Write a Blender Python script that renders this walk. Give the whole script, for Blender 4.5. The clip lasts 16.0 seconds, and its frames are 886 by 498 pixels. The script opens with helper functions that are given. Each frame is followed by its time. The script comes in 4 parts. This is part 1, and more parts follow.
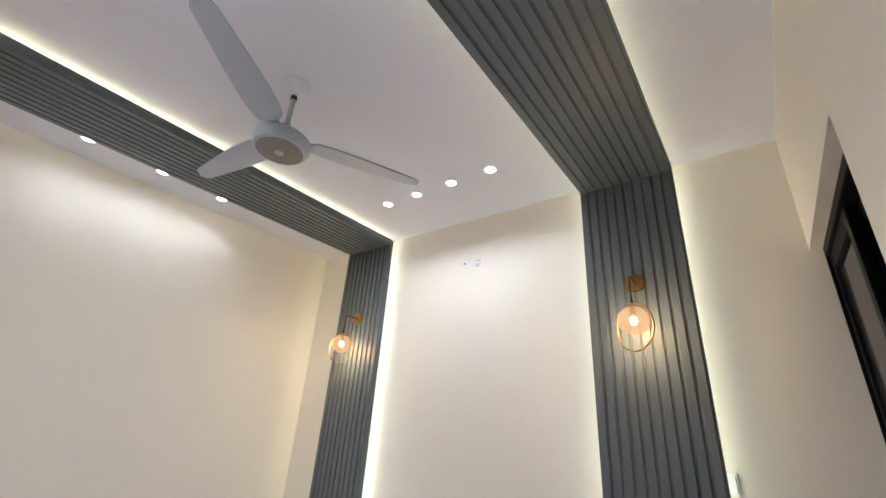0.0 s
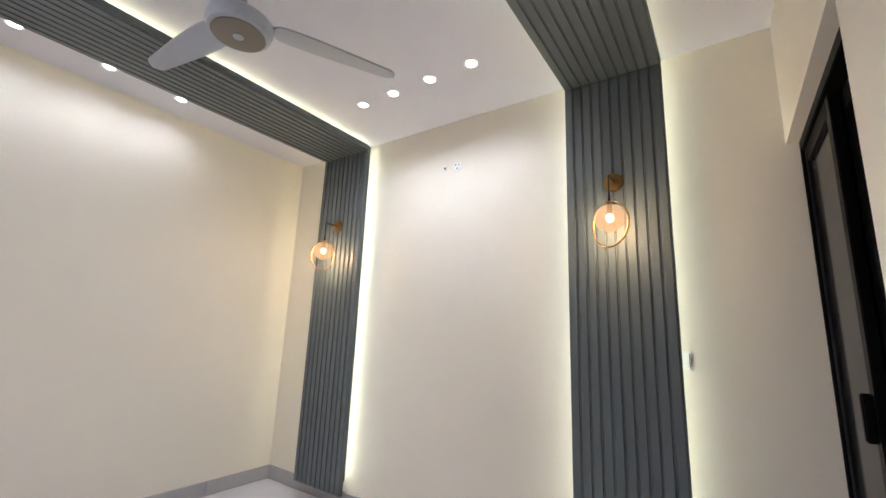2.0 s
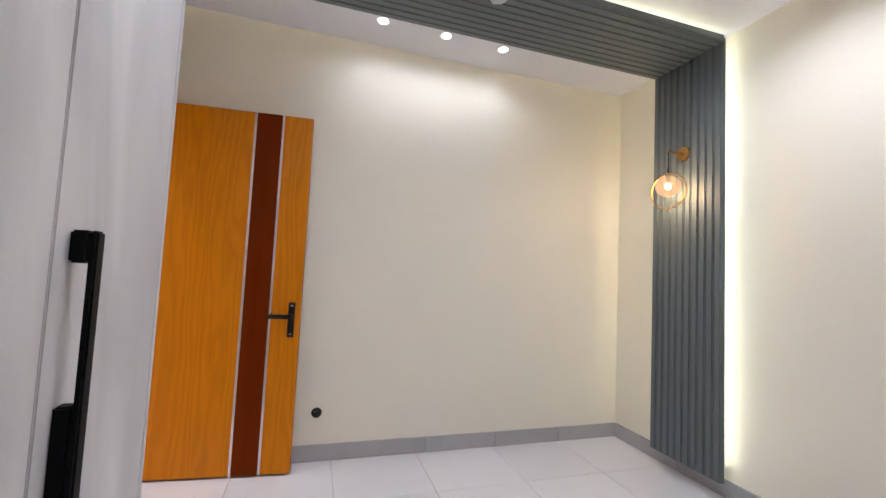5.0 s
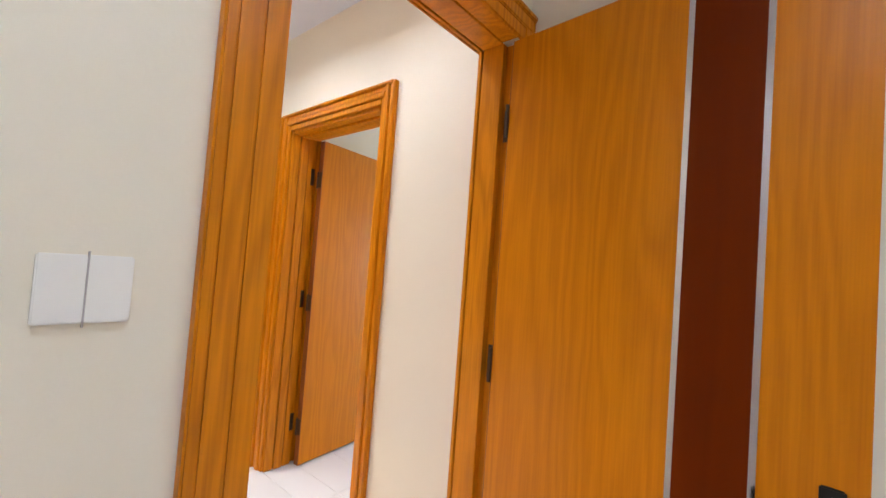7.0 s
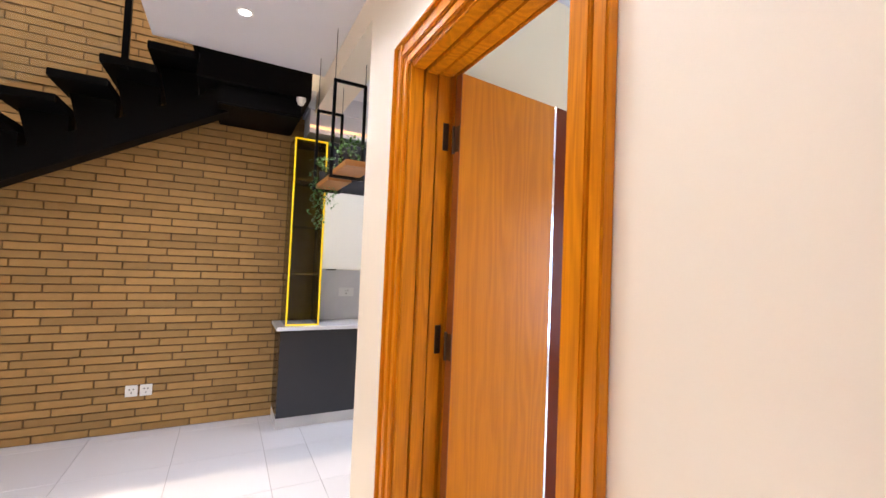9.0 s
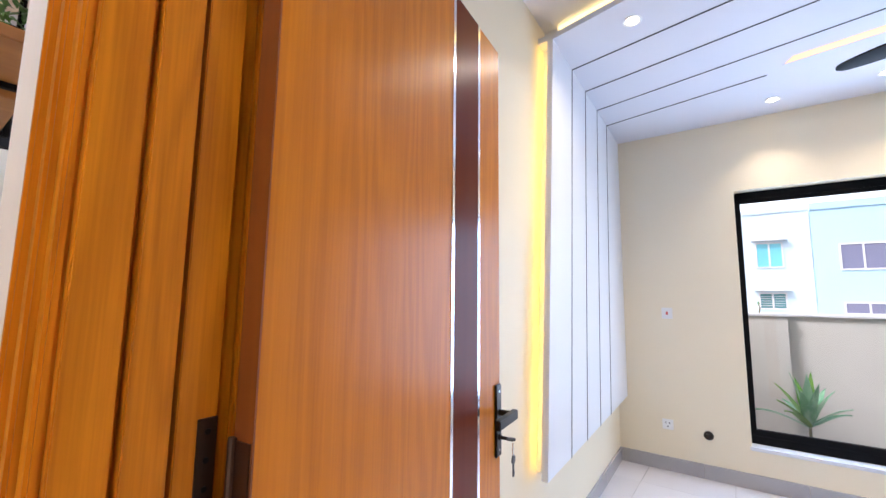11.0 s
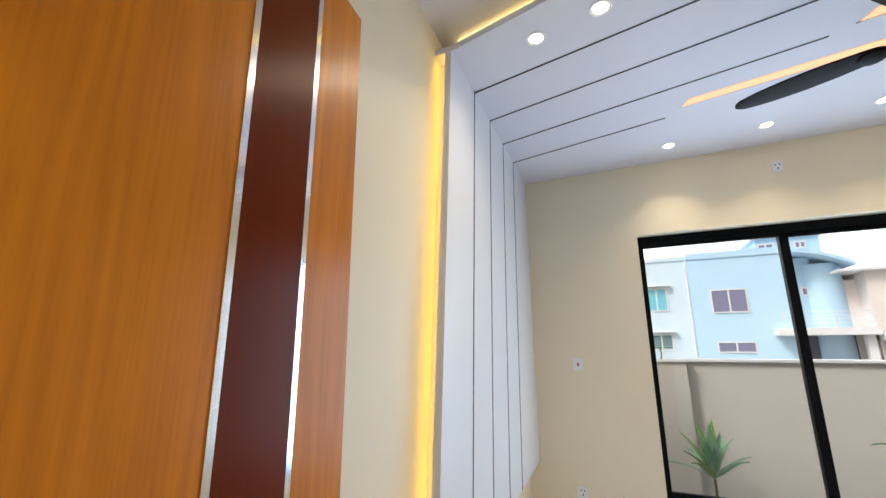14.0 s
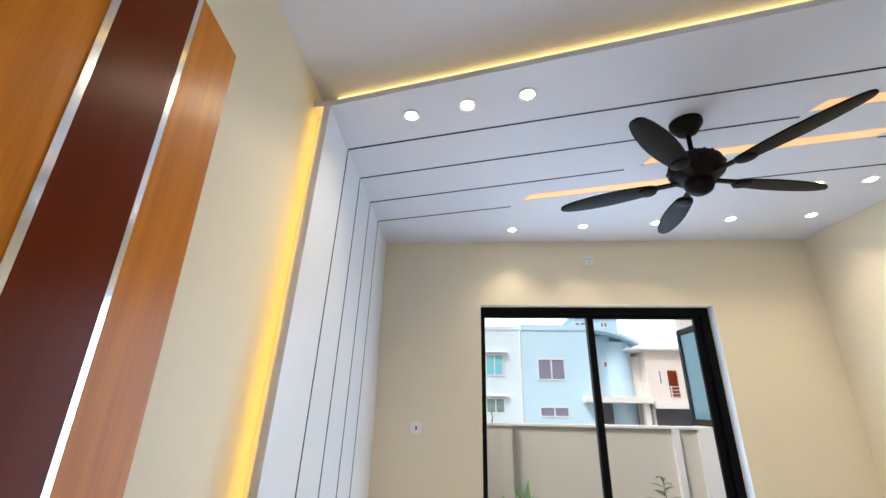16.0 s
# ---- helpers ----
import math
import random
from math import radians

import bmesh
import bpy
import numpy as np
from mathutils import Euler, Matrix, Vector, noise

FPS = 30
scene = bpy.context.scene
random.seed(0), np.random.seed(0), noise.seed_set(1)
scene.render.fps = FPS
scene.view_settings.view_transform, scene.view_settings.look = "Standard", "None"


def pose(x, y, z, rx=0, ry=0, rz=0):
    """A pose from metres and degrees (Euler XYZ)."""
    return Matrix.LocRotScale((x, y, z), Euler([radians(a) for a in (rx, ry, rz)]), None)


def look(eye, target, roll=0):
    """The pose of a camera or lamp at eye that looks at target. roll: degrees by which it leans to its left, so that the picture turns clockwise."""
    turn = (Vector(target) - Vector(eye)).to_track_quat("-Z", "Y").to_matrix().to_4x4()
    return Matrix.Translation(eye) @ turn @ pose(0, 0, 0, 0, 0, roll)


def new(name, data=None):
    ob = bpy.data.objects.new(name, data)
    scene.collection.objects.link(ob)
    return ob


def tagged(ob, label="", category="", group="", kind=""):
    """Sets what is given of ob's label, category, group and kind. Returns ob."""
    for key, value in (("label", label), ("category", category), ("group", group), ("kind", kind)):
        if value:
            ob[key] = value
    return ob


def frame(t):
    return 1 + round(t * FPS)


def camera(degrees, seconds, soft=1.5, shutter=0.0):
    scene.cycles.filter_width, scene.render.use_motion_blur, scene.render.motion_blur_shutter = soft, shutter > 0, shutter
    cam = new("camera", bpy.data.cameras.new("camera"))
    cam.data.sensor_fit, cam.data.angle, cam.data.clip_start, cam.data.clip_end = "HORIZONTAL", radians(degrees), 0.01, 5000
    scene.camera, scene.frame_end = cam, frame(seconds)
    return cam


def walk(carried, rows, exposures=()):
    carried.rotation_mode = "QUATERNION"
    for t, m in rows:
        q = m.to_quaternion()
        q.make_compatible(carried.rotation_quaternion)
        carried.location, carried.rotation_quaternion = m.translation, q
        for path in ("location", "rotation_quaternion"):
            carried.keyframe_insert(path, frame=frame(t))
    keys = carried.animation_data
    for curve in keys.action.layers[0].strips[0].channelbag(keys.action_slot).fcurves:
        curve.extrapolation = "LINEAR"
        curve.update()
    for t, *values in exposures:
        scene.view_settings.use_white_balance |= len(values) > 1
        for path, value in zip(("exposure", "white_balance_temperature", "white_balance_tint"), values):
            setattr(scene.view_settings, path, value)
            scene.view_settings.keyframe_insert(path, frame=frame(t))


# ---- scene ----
cam = camera(94.5, 16.0)
PATH = [
    (0, (3.278, -2.305, 1.321), (2.135, -0.86, 2.098), 4.1),
    (0.5, (3.278, -2.293, 1.325), (2.141, -0.839, 2.095), 4.1),
    (1, (3.268, -2.284, 1.308), (2.136, -0.781, 1.987), 3.5),
    (1.5, (3.267, -2.272, 1.283), (2.138, -0.713, 1.827), 3.0),
    (2, (3.262, -2.275, 1.253), (2.142, -0.665, 1.645), 2.3),
    (2.5, (3.275, -2.27, 1.224), (2.147, -0.642, 1.501), 2.2),
    (3, (3.279, -2.279, 1.219), (2.106, -0.671, 1.409), 2.4),
    (3.5, (3.271, -2.291, 1.212), (1.992, -0.761, 1.361), 2.5),
    (4, (3.192, -2.301, 1.205), (1.71, -0.966, 1.344), 2.7),
    (4.5, (2.981, -2.301, 1.194), (1.265, -1.282, 1.323), 2.7),
    (5, (2.745, -2.333, 1.197), (0.838, -1.745, 1.324), 2.7),
    (6.2, (1.78, -2.40, 1.27), (-0.10, -3.02, 1.37), 3.3),
    (7.3, (1.06, -2.645, 1.37), (-0.292, -4.118, 1.428), 4.2),
    (7.5, (0.955, -2.751, 1.374), (-0.273, -4.329, 1.42), 3.9),
    (7.7, (0.866, -2.865, 1.376), (-0.234, -4.535, 1.415), 3.7),
    (8, (0.744, -3.009, 1.378), (-0.177, -4.784, 1.422), 3.6),
    (8.2, (0.678, -3.112, 1.384), (-0.147, -4.933, 1.424), 3.2),
    (9.3, (0.44, -3.66, 1.33), (-0.56, -5.38, 1.43), 1.9),
    (10.3, (0.189, -4.183, 1.273), (-1.152, -5.652, 1.485), 0.8),
    (10.5, (0.139, -4.237, 1.276), (-1.294, -5.614, 1.496), 0.8),
    (11, (0.039, -4.338, 1.28), (-1.567, -5.506, 1.517), 0.7),
    (11.5, (-0.034, -4.425, 1.293), (-1.74, -5.444, 1.524), 0.5),
    (12, (-0.173, -4.442, 1.289), (-1.933, -5.365, 1.515), 0.1),
    (12.5, (-0.344, -4.446, 1.276), (-2.112, -5.35, 1.512), -0.2),
    (13, (-0.424, -4.434, 1.274), (-2.185, -5.339, 1.555), -0.4),
    (13.5, (-0.435, -4.418, 1.287), (-2.19, -5.303, 1.655), -0.4),
    (14, (-0.422, -4.428, 1.336), (-2.195, -5.238, 1.786), -0.4),
    (14.5, (-0.415, -4.437, 1.341), (-2.21, -5.128, 1.889), 0.2),
    (15, (-0.417, -4.44, 1.351), (-2.245, -4.956, 1.978), 0.6),
    (15.5, (-0.414, -4.422, 1.348), (-2.265, -4.757, 2.028), 1.0),
    (16, (-0.405, -4.405, 1.346), (-2.269, -4.548, 2.055), 1.1),
]
walk(cam, [(t, look(eye, target, roll)) for t, eye, target, roll in PATH], [(0, 0.5, 6300, 13), (5.2, 0.55, 6350, 13), (7.3, 0.86, 6350, 9), (8.2, 1.04, 6650, 11), (10.3, 0.78, 5850, 18), (12, 0.40, 6100, 14), (13.5, 0.13, 6450, 11), (16, 0.10, 6550, 10)])

# ---- world and sun ----
world = bpy.data.worlds.new("sky")
scene.world = world
world.use_nodes = True
wn = world.node_tree
sky = wn.nodes.new("ShaderNodeTexSky")
sky.sky_type, sky.sun_disc = "NISHITA", False
sky.dust_density, sky.air_density = 8.0, 1.0
sky.sun_elevation, sky.sun_rotation = radians(52), radians(137)
wn.nodes["Background"].inputs[1].default_value = 0.15
wn.links.new(sky.outputs[0], wn.nodes["Background"].inputs[0])
sun = new("sun", bpy.data.lights.new("sun", "SUN"))
sun.data.energy, sun.data.angle, sun.data.color = 2.2, radians(10), (1, 0.97, 0.93)
sun.matrix_world = look((8, -13.0, 15), (0, -4.5, 0))


def spot_lamp(x, y, z, watts, colour, angle=115, blend=0.9):
    ob = new("downlight_beam", bpy.data.lights.new("downlight_beam", "SPOT"))
    ob.data.energy, ob.data.color, ob.data.spot_size, ob.data.spot_blend = watts, colour, radians(angle), blend
    ob.data.shadow_soft_size = 0.03
    ob.location = (x, y, z)
    return ob


COOL, WARM = (0.84, 0.905, 1.0), (1.0, 0.84, 0.62)
day = new("window_daylight", bpy.data.lights.new("window_daylight", "AREA"))
day.data.shape, day.data.size, day.data.size_y = "RECTANGLE", 1.6, 1.65
day.data.energy, day.data.color = 31, (0.52, 0.74, 1.0)
day.matrix_world = look((-3.72, -3.47, 1.2), (0, -3.47, 1.15))

# ---- materials ----
def material(name, colour, rough=0.5, metal=0.0, grain=None, bump=0.0, bump_scale=60.0, vary=0.0, coat=0.0, spec=0.5):
    """grain: (second colour, scale xyz, contrast): a stretched noise between two colours; vary: random value per object."""
    m = bpy.data.materials.new(name)
    m.use_nodes = True
    n, l = m.node_tree.nodes, m.node_tree.links
    b = n["Principled BSDF"]
    b.inputs["Base Color"].default_value = (*colour, 1)
    b.inputs["Roughness"].default_value, b.inputs["Metallic"].default_value = rough, metal
    b.inputs["Coat Weight"].default_value = coat
    b.inputs["Coat Roughness"].default_value = 0.24
    b.inputs["Specular IOR Level"].default_value = spec
    tc = n.new("ShaderNodeTexCoord")
    out = None
    if grain:
        second, scale, contrast = grain
        mp = n.new("ShaderNodeMapping")
        mp.inputs["Scale"].default_value = scale
        l.new(tc.outputs["Object"], mp.inputs["Vector"])
        a = n.new("ShaderNodeTexNoise")
        a.inputs["Scale"].default_value, a.inputs["Detail"].default_value, a.inputs["Distortion"].default_value = 1.0, 8.0, 0.6
        l.new(mp.outputs[0], a.inputs["Vector"])
        ramp = n.new("ShaderNodeValToRGB")
        ramp.color_ramp.elements[0].position, ramp.color_ramp.elements[1].position = 0.5 - contrast, 0.5 + contrast
        ramp.color_ramp.elements[0].color, ramp.color_ramp.elements[1].color = (*colour, 1), (*second, 1)
        l.new(a.outputs["Fac"], ramp.inputs["Fac"])
        out = ramp.outputs["Color"]
    if vary:
        info = n.new("ShaderNodeObjectInfo")
        hsv = n.new("ShaderNodeHueSaturation")
        mr = n.new("ShaderNodeMapRange")
        mr.inputs["To Min"].default_value, mr.inputs["To Max"].default_value = 1 - vary, 1 + vary
        l.new(info.outputs["Random"], mr.inputs["Value"])
        l.new(mr.outputs[0], hsv.inputs["Value"])
        if out:
            l.new(out, hsv.inputs["Color"])
        else:
            hsv.inputs["Color"].default_value = (*colour, 1)
        out = hsv.outputs["Color"]
    if out:
        l.new(out, b.inputs["Base Color"])
    if bump:
        f = n.new("ShaderNodeTexNoise")
        f.inputs["Scale"].default_value, f.inputs["Detail"].default_value = bump_scale, 6.0
        l.new(tc.outputs["Object"], f.inputs["Vector"])
        bp = n.new("ShaderNodeBump")
        bp.inputs["Strength"].default_value, bp.inputs["Distance"].default_value = bump, 0.004
        l.new(f.outputs["Fac"], bp.inputs["Height"])
        l.new(bp.outputs[0], b.inputs["Normal"])
    return m


def wood(name, light, dark, rings):
    """Veneer with the grain along z: wavering bands, fine pores and a slow shift of tone."""
    m = material(name, light, 0.42, coat=0.27, spec=0.1)
    m.node_tree.nodes["Principled BSDF"].inputs["Coat Roughness"].default_value = 0.26
    n, l = m.node_tree.nodes, m.node_tree.links
    tc, info = n.new("ShaderNodeTexCoord"), n.new("ShaderNodeObjectInfo")
    add, mp = n.new("ShaderNodeVectorMath"), n.new("ShaderNodeMapping")
    shift = n.new("ShaderNodeMath")
    shift.operation = "MULTIPLY"
    shift.inputs[1].default_value = 9.0
    l.new(info.outputs["Random"], shift.inputs[0])
    l.new(tc.outputs["Object"], add.inputs[0])
    l.new(shift.outputs[0], add.inputs[1])
    mp.inputs["Scale"].default_value = (1.0, 1.0, 0.13)
    l.new(add.outputs[0], mp.inputs["Vector"])
    wave = n.new("ShaderNodeTexWave")
    wave.bands_direction = "X"
    wave.inputs["Scale"].default_value, wave.inputs["Distortion"].default_value = rings, 24.0
    wave.inputs["Detail"].default_value, wave.inputs["Detail Scale"].default_value = 2.5, 0.9
    l.new(mp.outputs[0], wave.inputs["Vector"])
    pores = n.new("ShaderNodeTexNoise")
    mp2 = n.new("ShaderNodeMapping")
    mp2.inputs["Scale"].default_value = (200, 200, 5)
    l.new(add.outputs[0], mp2.inputs["Vector"])
    l.new(mp2.outputs[0], pores.inputs["Vector"])
    pores.inputs["Scale"].default_value, pores.inputs["Detail"].default_value = 1.0, 4.0
    mixf = n.new("ShaderNodeMath")
    mixf.operation = "MULTIPLY_ADD"
    mixf.inputs[1].default_value = 0.62
    l.new(pores.outputs["Fac"], mixf.inputs[0])
    half = n.new("ShaderNodeMath")
    half.operation = "MULTIPLY"
    half.inputs[1].default_value = 0.24
    l.new(wave.outputs["Fac"], half.inputs[0])
    l.new(half.outputs[0], mixf.inputs[2])
    ramp = n.new("ShaderNodeValToRGB")
    ramp.color_ramp.elements[0].position, ramp.color_ramp.elements[1].position = 0.25, 0.85
    ramp.color_ramp.elements[0].color, ramp.color_ramp.elements[1].color = (*light, 1), (*dark, 1)
    l.new(mixf.outputs[0], ramp.inputs["Fac"])
    l.new(ramp.outputs["Color"], n["Principled BSDF"].inputs["Base Color"])
    bp = n.new("ShaderNodeBump")
    bp.inputs["Strength"].default_value, bp.inputs["Distance"].default_value = 0.12, 0.002
    l.new(pores.outputs["Fac"], bp.inputs["Height"])
    l.new(bp.outputs[0], n["Principled BSDF"].inputs["Normal"])
    l.new(bp.outputs[0], n["Principled BSDF"].inputs["Coat Normal"])
    return m


def glow(name, colour, strength):
    m = bpy.data.materials.new(name)
    m.use_nodes = True
    b = m.node_tree.nodes["Principled BSDF"]
    b.inputs["Base Color"].default_value = (*[0.7 * c for c in colour], 1)
    b.inputs["Emission Color"].default_value = (*colour, 1)
    b.inputs["Emission Strength"].default_value = strength
    return m


def glass(name, colour, rough=0.0, clear=0.85):
    m = bpy.data.materials.new(name)
    m.use_nodes = True
    n, l = m.node_tree.nodes, m.node_tree.links
    n.remove(n["Principled BSDF"])
    mix, tr, gl, fr = (n.new("ShaderNode" + k) for k in ("MixShader", "BsdfTransparent", "BsdfGlossy", "Fresnel"))
    tr.inputs[0].default_value = (*colour, 1)
    gl.inputs["Roughness"].default_value = rough
    fr.inputs["IOR"].default_value = 1.45
    l.new(fr.outputs[0], mix.inputs[0])
    l.new(tr.outputs[0], mix.inputs[1])
    l.new(gl.outputs[0], mix.inputs[2])
    l.new(mix.outputs[0], n["Material Output"].inputs[0])
    return m


CREAM = material("cream_paint", (0.815, 0.765, 0.667), 0.55, grain=((0.785, 0.735, 0.637), (1.5, 1.5, 1.5), 0.3), bump=0.05, bump_scale=140)
CREAM2 = material("warm_cream_paint", (0.82, 0.735, 0.565), 0.55, grain=((0.79, 0.705, 0.54), (1.2, 1.2, 1.2), 0.3), bump=0.05, bump_scale=140)
HALLPAINT = material("off_white_paint", (0.84, 0.755, 0.63), 0.55, grain=((0.81, 0.725, 0.60), (1.2, 1.2, 1.2), 0.3), bump=0.05, bump_scale=140)
CEILING = material("white_ceiling_paint", (0.73, 0.735, 0.80), 0.6, grain=((0.70, 0.705, 0.77), (0.8, 0.8, 0.8), 0.3), bump=0.03, bump_scale=120)
WHITE = material("white_gloss_panel", (0.78, 0.80, 0.85), 0.3, grain=((0.75, 0.77, 0.82), (1, 1, 1), 0.3))
GROOVE = material("black_groove", (0.01, 0.01, 0.012), 0.5)
FLUTE = material("grey_green_flute", (0.125, 0.148, 0.154), 0.42, grain=((0.110, 0.132, 0.138), (6, 6, 1.2), 0.3), bump=0.04, bump_scale=200)
TILE = material("polished_porcelain", (0.70, 0.69, 0.72), 0.12, grain=((0.64, 0.63, 0.67), (1.6, 1.0, 1.0), 0.35), vary=0.03)
GROUT = material("grey_grout", (0.36, 0.35, 0.37), 0.8)
SKIRT = material("grey_skirting_tile", (0.42, 0.41, 0.42), 0.25, grain=((0.36, 0.35, 0.37), (3, 3, 3), 0.3), vary=0.04)
OAK = wood("orange_oak_veneer", (0.63, 0.203, 0.002), (0.46, 0.132, 0.001), 7.0)
OAKPALE = wood("orange_oak_frame", (0.68, 0.230, 0.004), (0.38, 0.106, 0.0018), 8.0)
MAROON = material("maroon_lacquer", (0.16, 0.022, 0.001), 0.28, grain=((0.12, 0.016, 0.001), (14, 14, 1), 0.3), coat=0.07, spec=0.05)
HINGE = material("dark_bronze_hinge", (0.10, 0.068, 0.05), 0.4, 1.0)
LIPPING = material("red_brown_stain", (0.24, 0.062, 0.006), 0.4, grain=((0.17, 0.04, 0.004), (30, 30, 2), 0.3))
CHROME = material("brushed_chrome", (0.82, 0.81, 0.79), 0.14, 1.0)
GUNMETAL = material("dark_brushed_metal", (0.055, 0.05, 0.046), 0.34, 1.0)
BRASS = material("antique_brass", (0.40, 0.23, 0.075), 0.3, 1.0, grain=((0.24, 0.13, 0.04), (20, 20, 20), 0.25))
BLACK = material("black_powder_coat", (0.004, 0.004, 0.005), 0.45, spec=0.1)
BLACKSTEEL = material("black_painted_steel", (0.0025, 0.0025, 0.003), 0.5, bump=0.05, spec=0.06)
DARKGLASS = material("dark_tinted_glass", (0.030, 0.030, 0.034), 0.10, spec=0.12)
PALEWOOD = material("whitewashed_wood_laminate", (0.70, 0.69, 0.73), 0.42, grain=((0.48, 0.47, 0.51), (6, 6, 1.3), 0.17), bump=0.05, bump_scale=50)
FANWHITE = material("pale_grey_enamel", (0.44, 0.48, 0.54), 0.3)
FANGREY = material("taupe_cap", (0.22, 0.20, 0.17), 0.45)
FANBLACK = material("dark_bronze_enamel", (0.010, 0.008, 0.007), 0.45, grain=((0.016, 0.012, 0.009), (8, 8, 8), 0.3), spec=0.07)
PLASTIC = material("white_plastic", (0.82, 0.82, 0.82), 0.3)
DARKHOLE = material("dark_hole", (0.02, 0.015, 0.012), 0.7)
RED = material("red_indicator", (0.5, 0.02, 0.02), 0.4)
BRICK = material("tan_brick_tile", (0.42, 0.25, 0.088), 0.75, grain=((0.31, 0.18, 0.06), (7, 7, 7), 0.3), bump=0.4, bump_scale=70, vary=0.19)
MORTAR = material("brown_mortar", (0.14, 0.085, 0.042), 0.9, bump=0.3, bump_scale=90)
GLASS = glass("clear_glass", (0.96, 0.98, 0.97))
WINGLASS = glass("window_glass", (0.97, 0.99, 1.0))
YELLOWTRIM = glow("yellow_lit_trim", (1.0, 0.66, 0.0), 0.30)
BROWNGLASS = material("brown_smoked_glass", (0.09, 0.055, 0.008), 0.1)
KITDARK = material("charcoal_gloss_laminate", (0.025, 0.026, 0.032), 0.25)
KITWHITE = material("ivory_gloss_laminate", (0.72, 0.69, 0.62), 0.25)
MARBLE = material("white_marble", (0.75, 0.75, 0.77), 0.15, grain=((0.62, 0.62, 0.66), (2.2, 2.2, 2.2), 0.15))
SHELFWOOD = material("orange_shelf_wood", (0.46, 0.20, 0.05), 0.45, grain=((0.34, 0.13, 0.03), (3, 20, 20), 0.25))
LEAF = material("green_leaf", (0.06, 0.16, 0.035), 0.45, grain=((0.10, 0.22, 0.05), (8, 8, 8), 0.3))
LEAFLIME = material("lime_leaf", (0.22, 0.42, 0.05), 0.4, grain=((0.10, 0.30, 0.04), (30, 30, 3), 0.2))
LEAFPALE = material("variegated_leaf", (0.10, 0.36, 0.16), 0.35, grain=((0.46, 0.66, 0.48), (12, 12, 3), 0.2))
STEM = material("plant_stem", (0.16, 0.14, 0.06), 0.7)
OUTWALL = material("exterior_grey_render", (0.62, 0.59, 0.53), 0.85, grain=((0.57, 0.54, 0.49), (1.2, 1.2, 1.2), 0.3), bump=0.3, bump_scale=60)
OUTWHITE = material("exterior_white_paint", (0.78, 0.78, 0.78), 0.7, grain=((0.72, 0.72, 0.73), (0.6, 0.6, 0.6), 0.3))
# Cool outdoor light is tinted into both house colours below.
HOUSEBLUE = material("exterior_pale_blue_cool_cast", (0.50, 0.73, 0.89), 0.7, grain=((0.47, 0.69, 0.86), (0.4, 0.4, 0.4), 0.3))
HOUSEPALE = material("exterior_white_cool_cast", (0.64, 0.78, 0.86), 0.7, grain=((0.60, 0.74, 0.83), (0.4, 0.4, 0.4), 0.3))
PAVING = material("outside_paving", (0.36, 0.34, 0.32), 0.85, grain=((0.28, 0.27, 0.25), (2, 2, 2), 0.3), bump=0.3)
# Bright cyan holds the reflected sky as well as the glass tint.
CYANGLASS = material("cyan_glass_with_sky_reflection", (0.14, 0.55, 0.82), 0.12)
OUTGLASS = material("outside_window_glass", (0.22, 0.22, 0.33), 0.12)
CYANPANE = material("cyan_window_glass", (0.20, 0.60, 0.70), 0.12)
GREENPANE = material("green_window_glass", (0.05, 0.22, 0.24), 0.12)
# Near-black colour paints the shade inside the garage openings.
GARAGE = material("garage_shade", (0.06, 0.062, 0.085), 0.6, grain=((0.09, 0.09, 0.115), (1, 1.5, 4), 0.3))
OUTWARM = material("exterior_warm_white_paint", (0.78, 0.72, 0.68), 0.7, grain=((0.72, 0.65, 0.61), (0.5, 0.5, 0.5), 0.3))
SKYGLOW = glow("bright_hazy_sky", (0.90, 0.97, 1.0), 1.0)
LED_COOL = glow("cool_led", (0.97, 1.0, 0.80), 12)
LED_LEMON = glow("lemon_led", (1.0, 0.93, 0.58), 10.0)
LED_AMBER = glow("amber_led", (1.0, 0.64, 0.16), 5)
LED_COVE = glow("cove_led", (1.0, 0.74, 0.28), 1.6)
LED_SLOT = glow("slot_led", (1.0, 0.53, 0.25), 0.8)
SPOTGLOW = glow("downlight_lens", (1.0, 0.97, 0.95), 14)
SPOTWARM = glow("warm_downlight_lens", (1.0, 0.84, 0.55), 20)
BULB = glow("sconce_bulb", (1.0, 0.82, 0.5), 14)
AMBERGLASS = glow("frosted_amber_globe", (1.0, 0.64, 0.36), 0.52)
AMBERGLASS.node_tree.nodes["Principled BSDF"].inputs["Base Color"].default_value = (0.02, 0.015, 0.01, 1)
_n, _l = AMBERGLASS.node_tree.nodes, AMBERGLASS.node_tree.links
_mix, _tr = _n.new("ShaderNodeMixShader"), _n.new("ShaderNodeBsdfTransparent")
_tr.inputs[0].default_value = (1.0, 0.87, 0.72, 1)
_mix.inputs[0].default_value = 0.56
_l.new(_tr.outputs[0], _mix.inputs[1])
_l.new(_n["Principled BSDF"].outputs[0], _mix.inputs[2])
_l.new(_mix.outputs[0], _n["Material Output"].inputs[0])

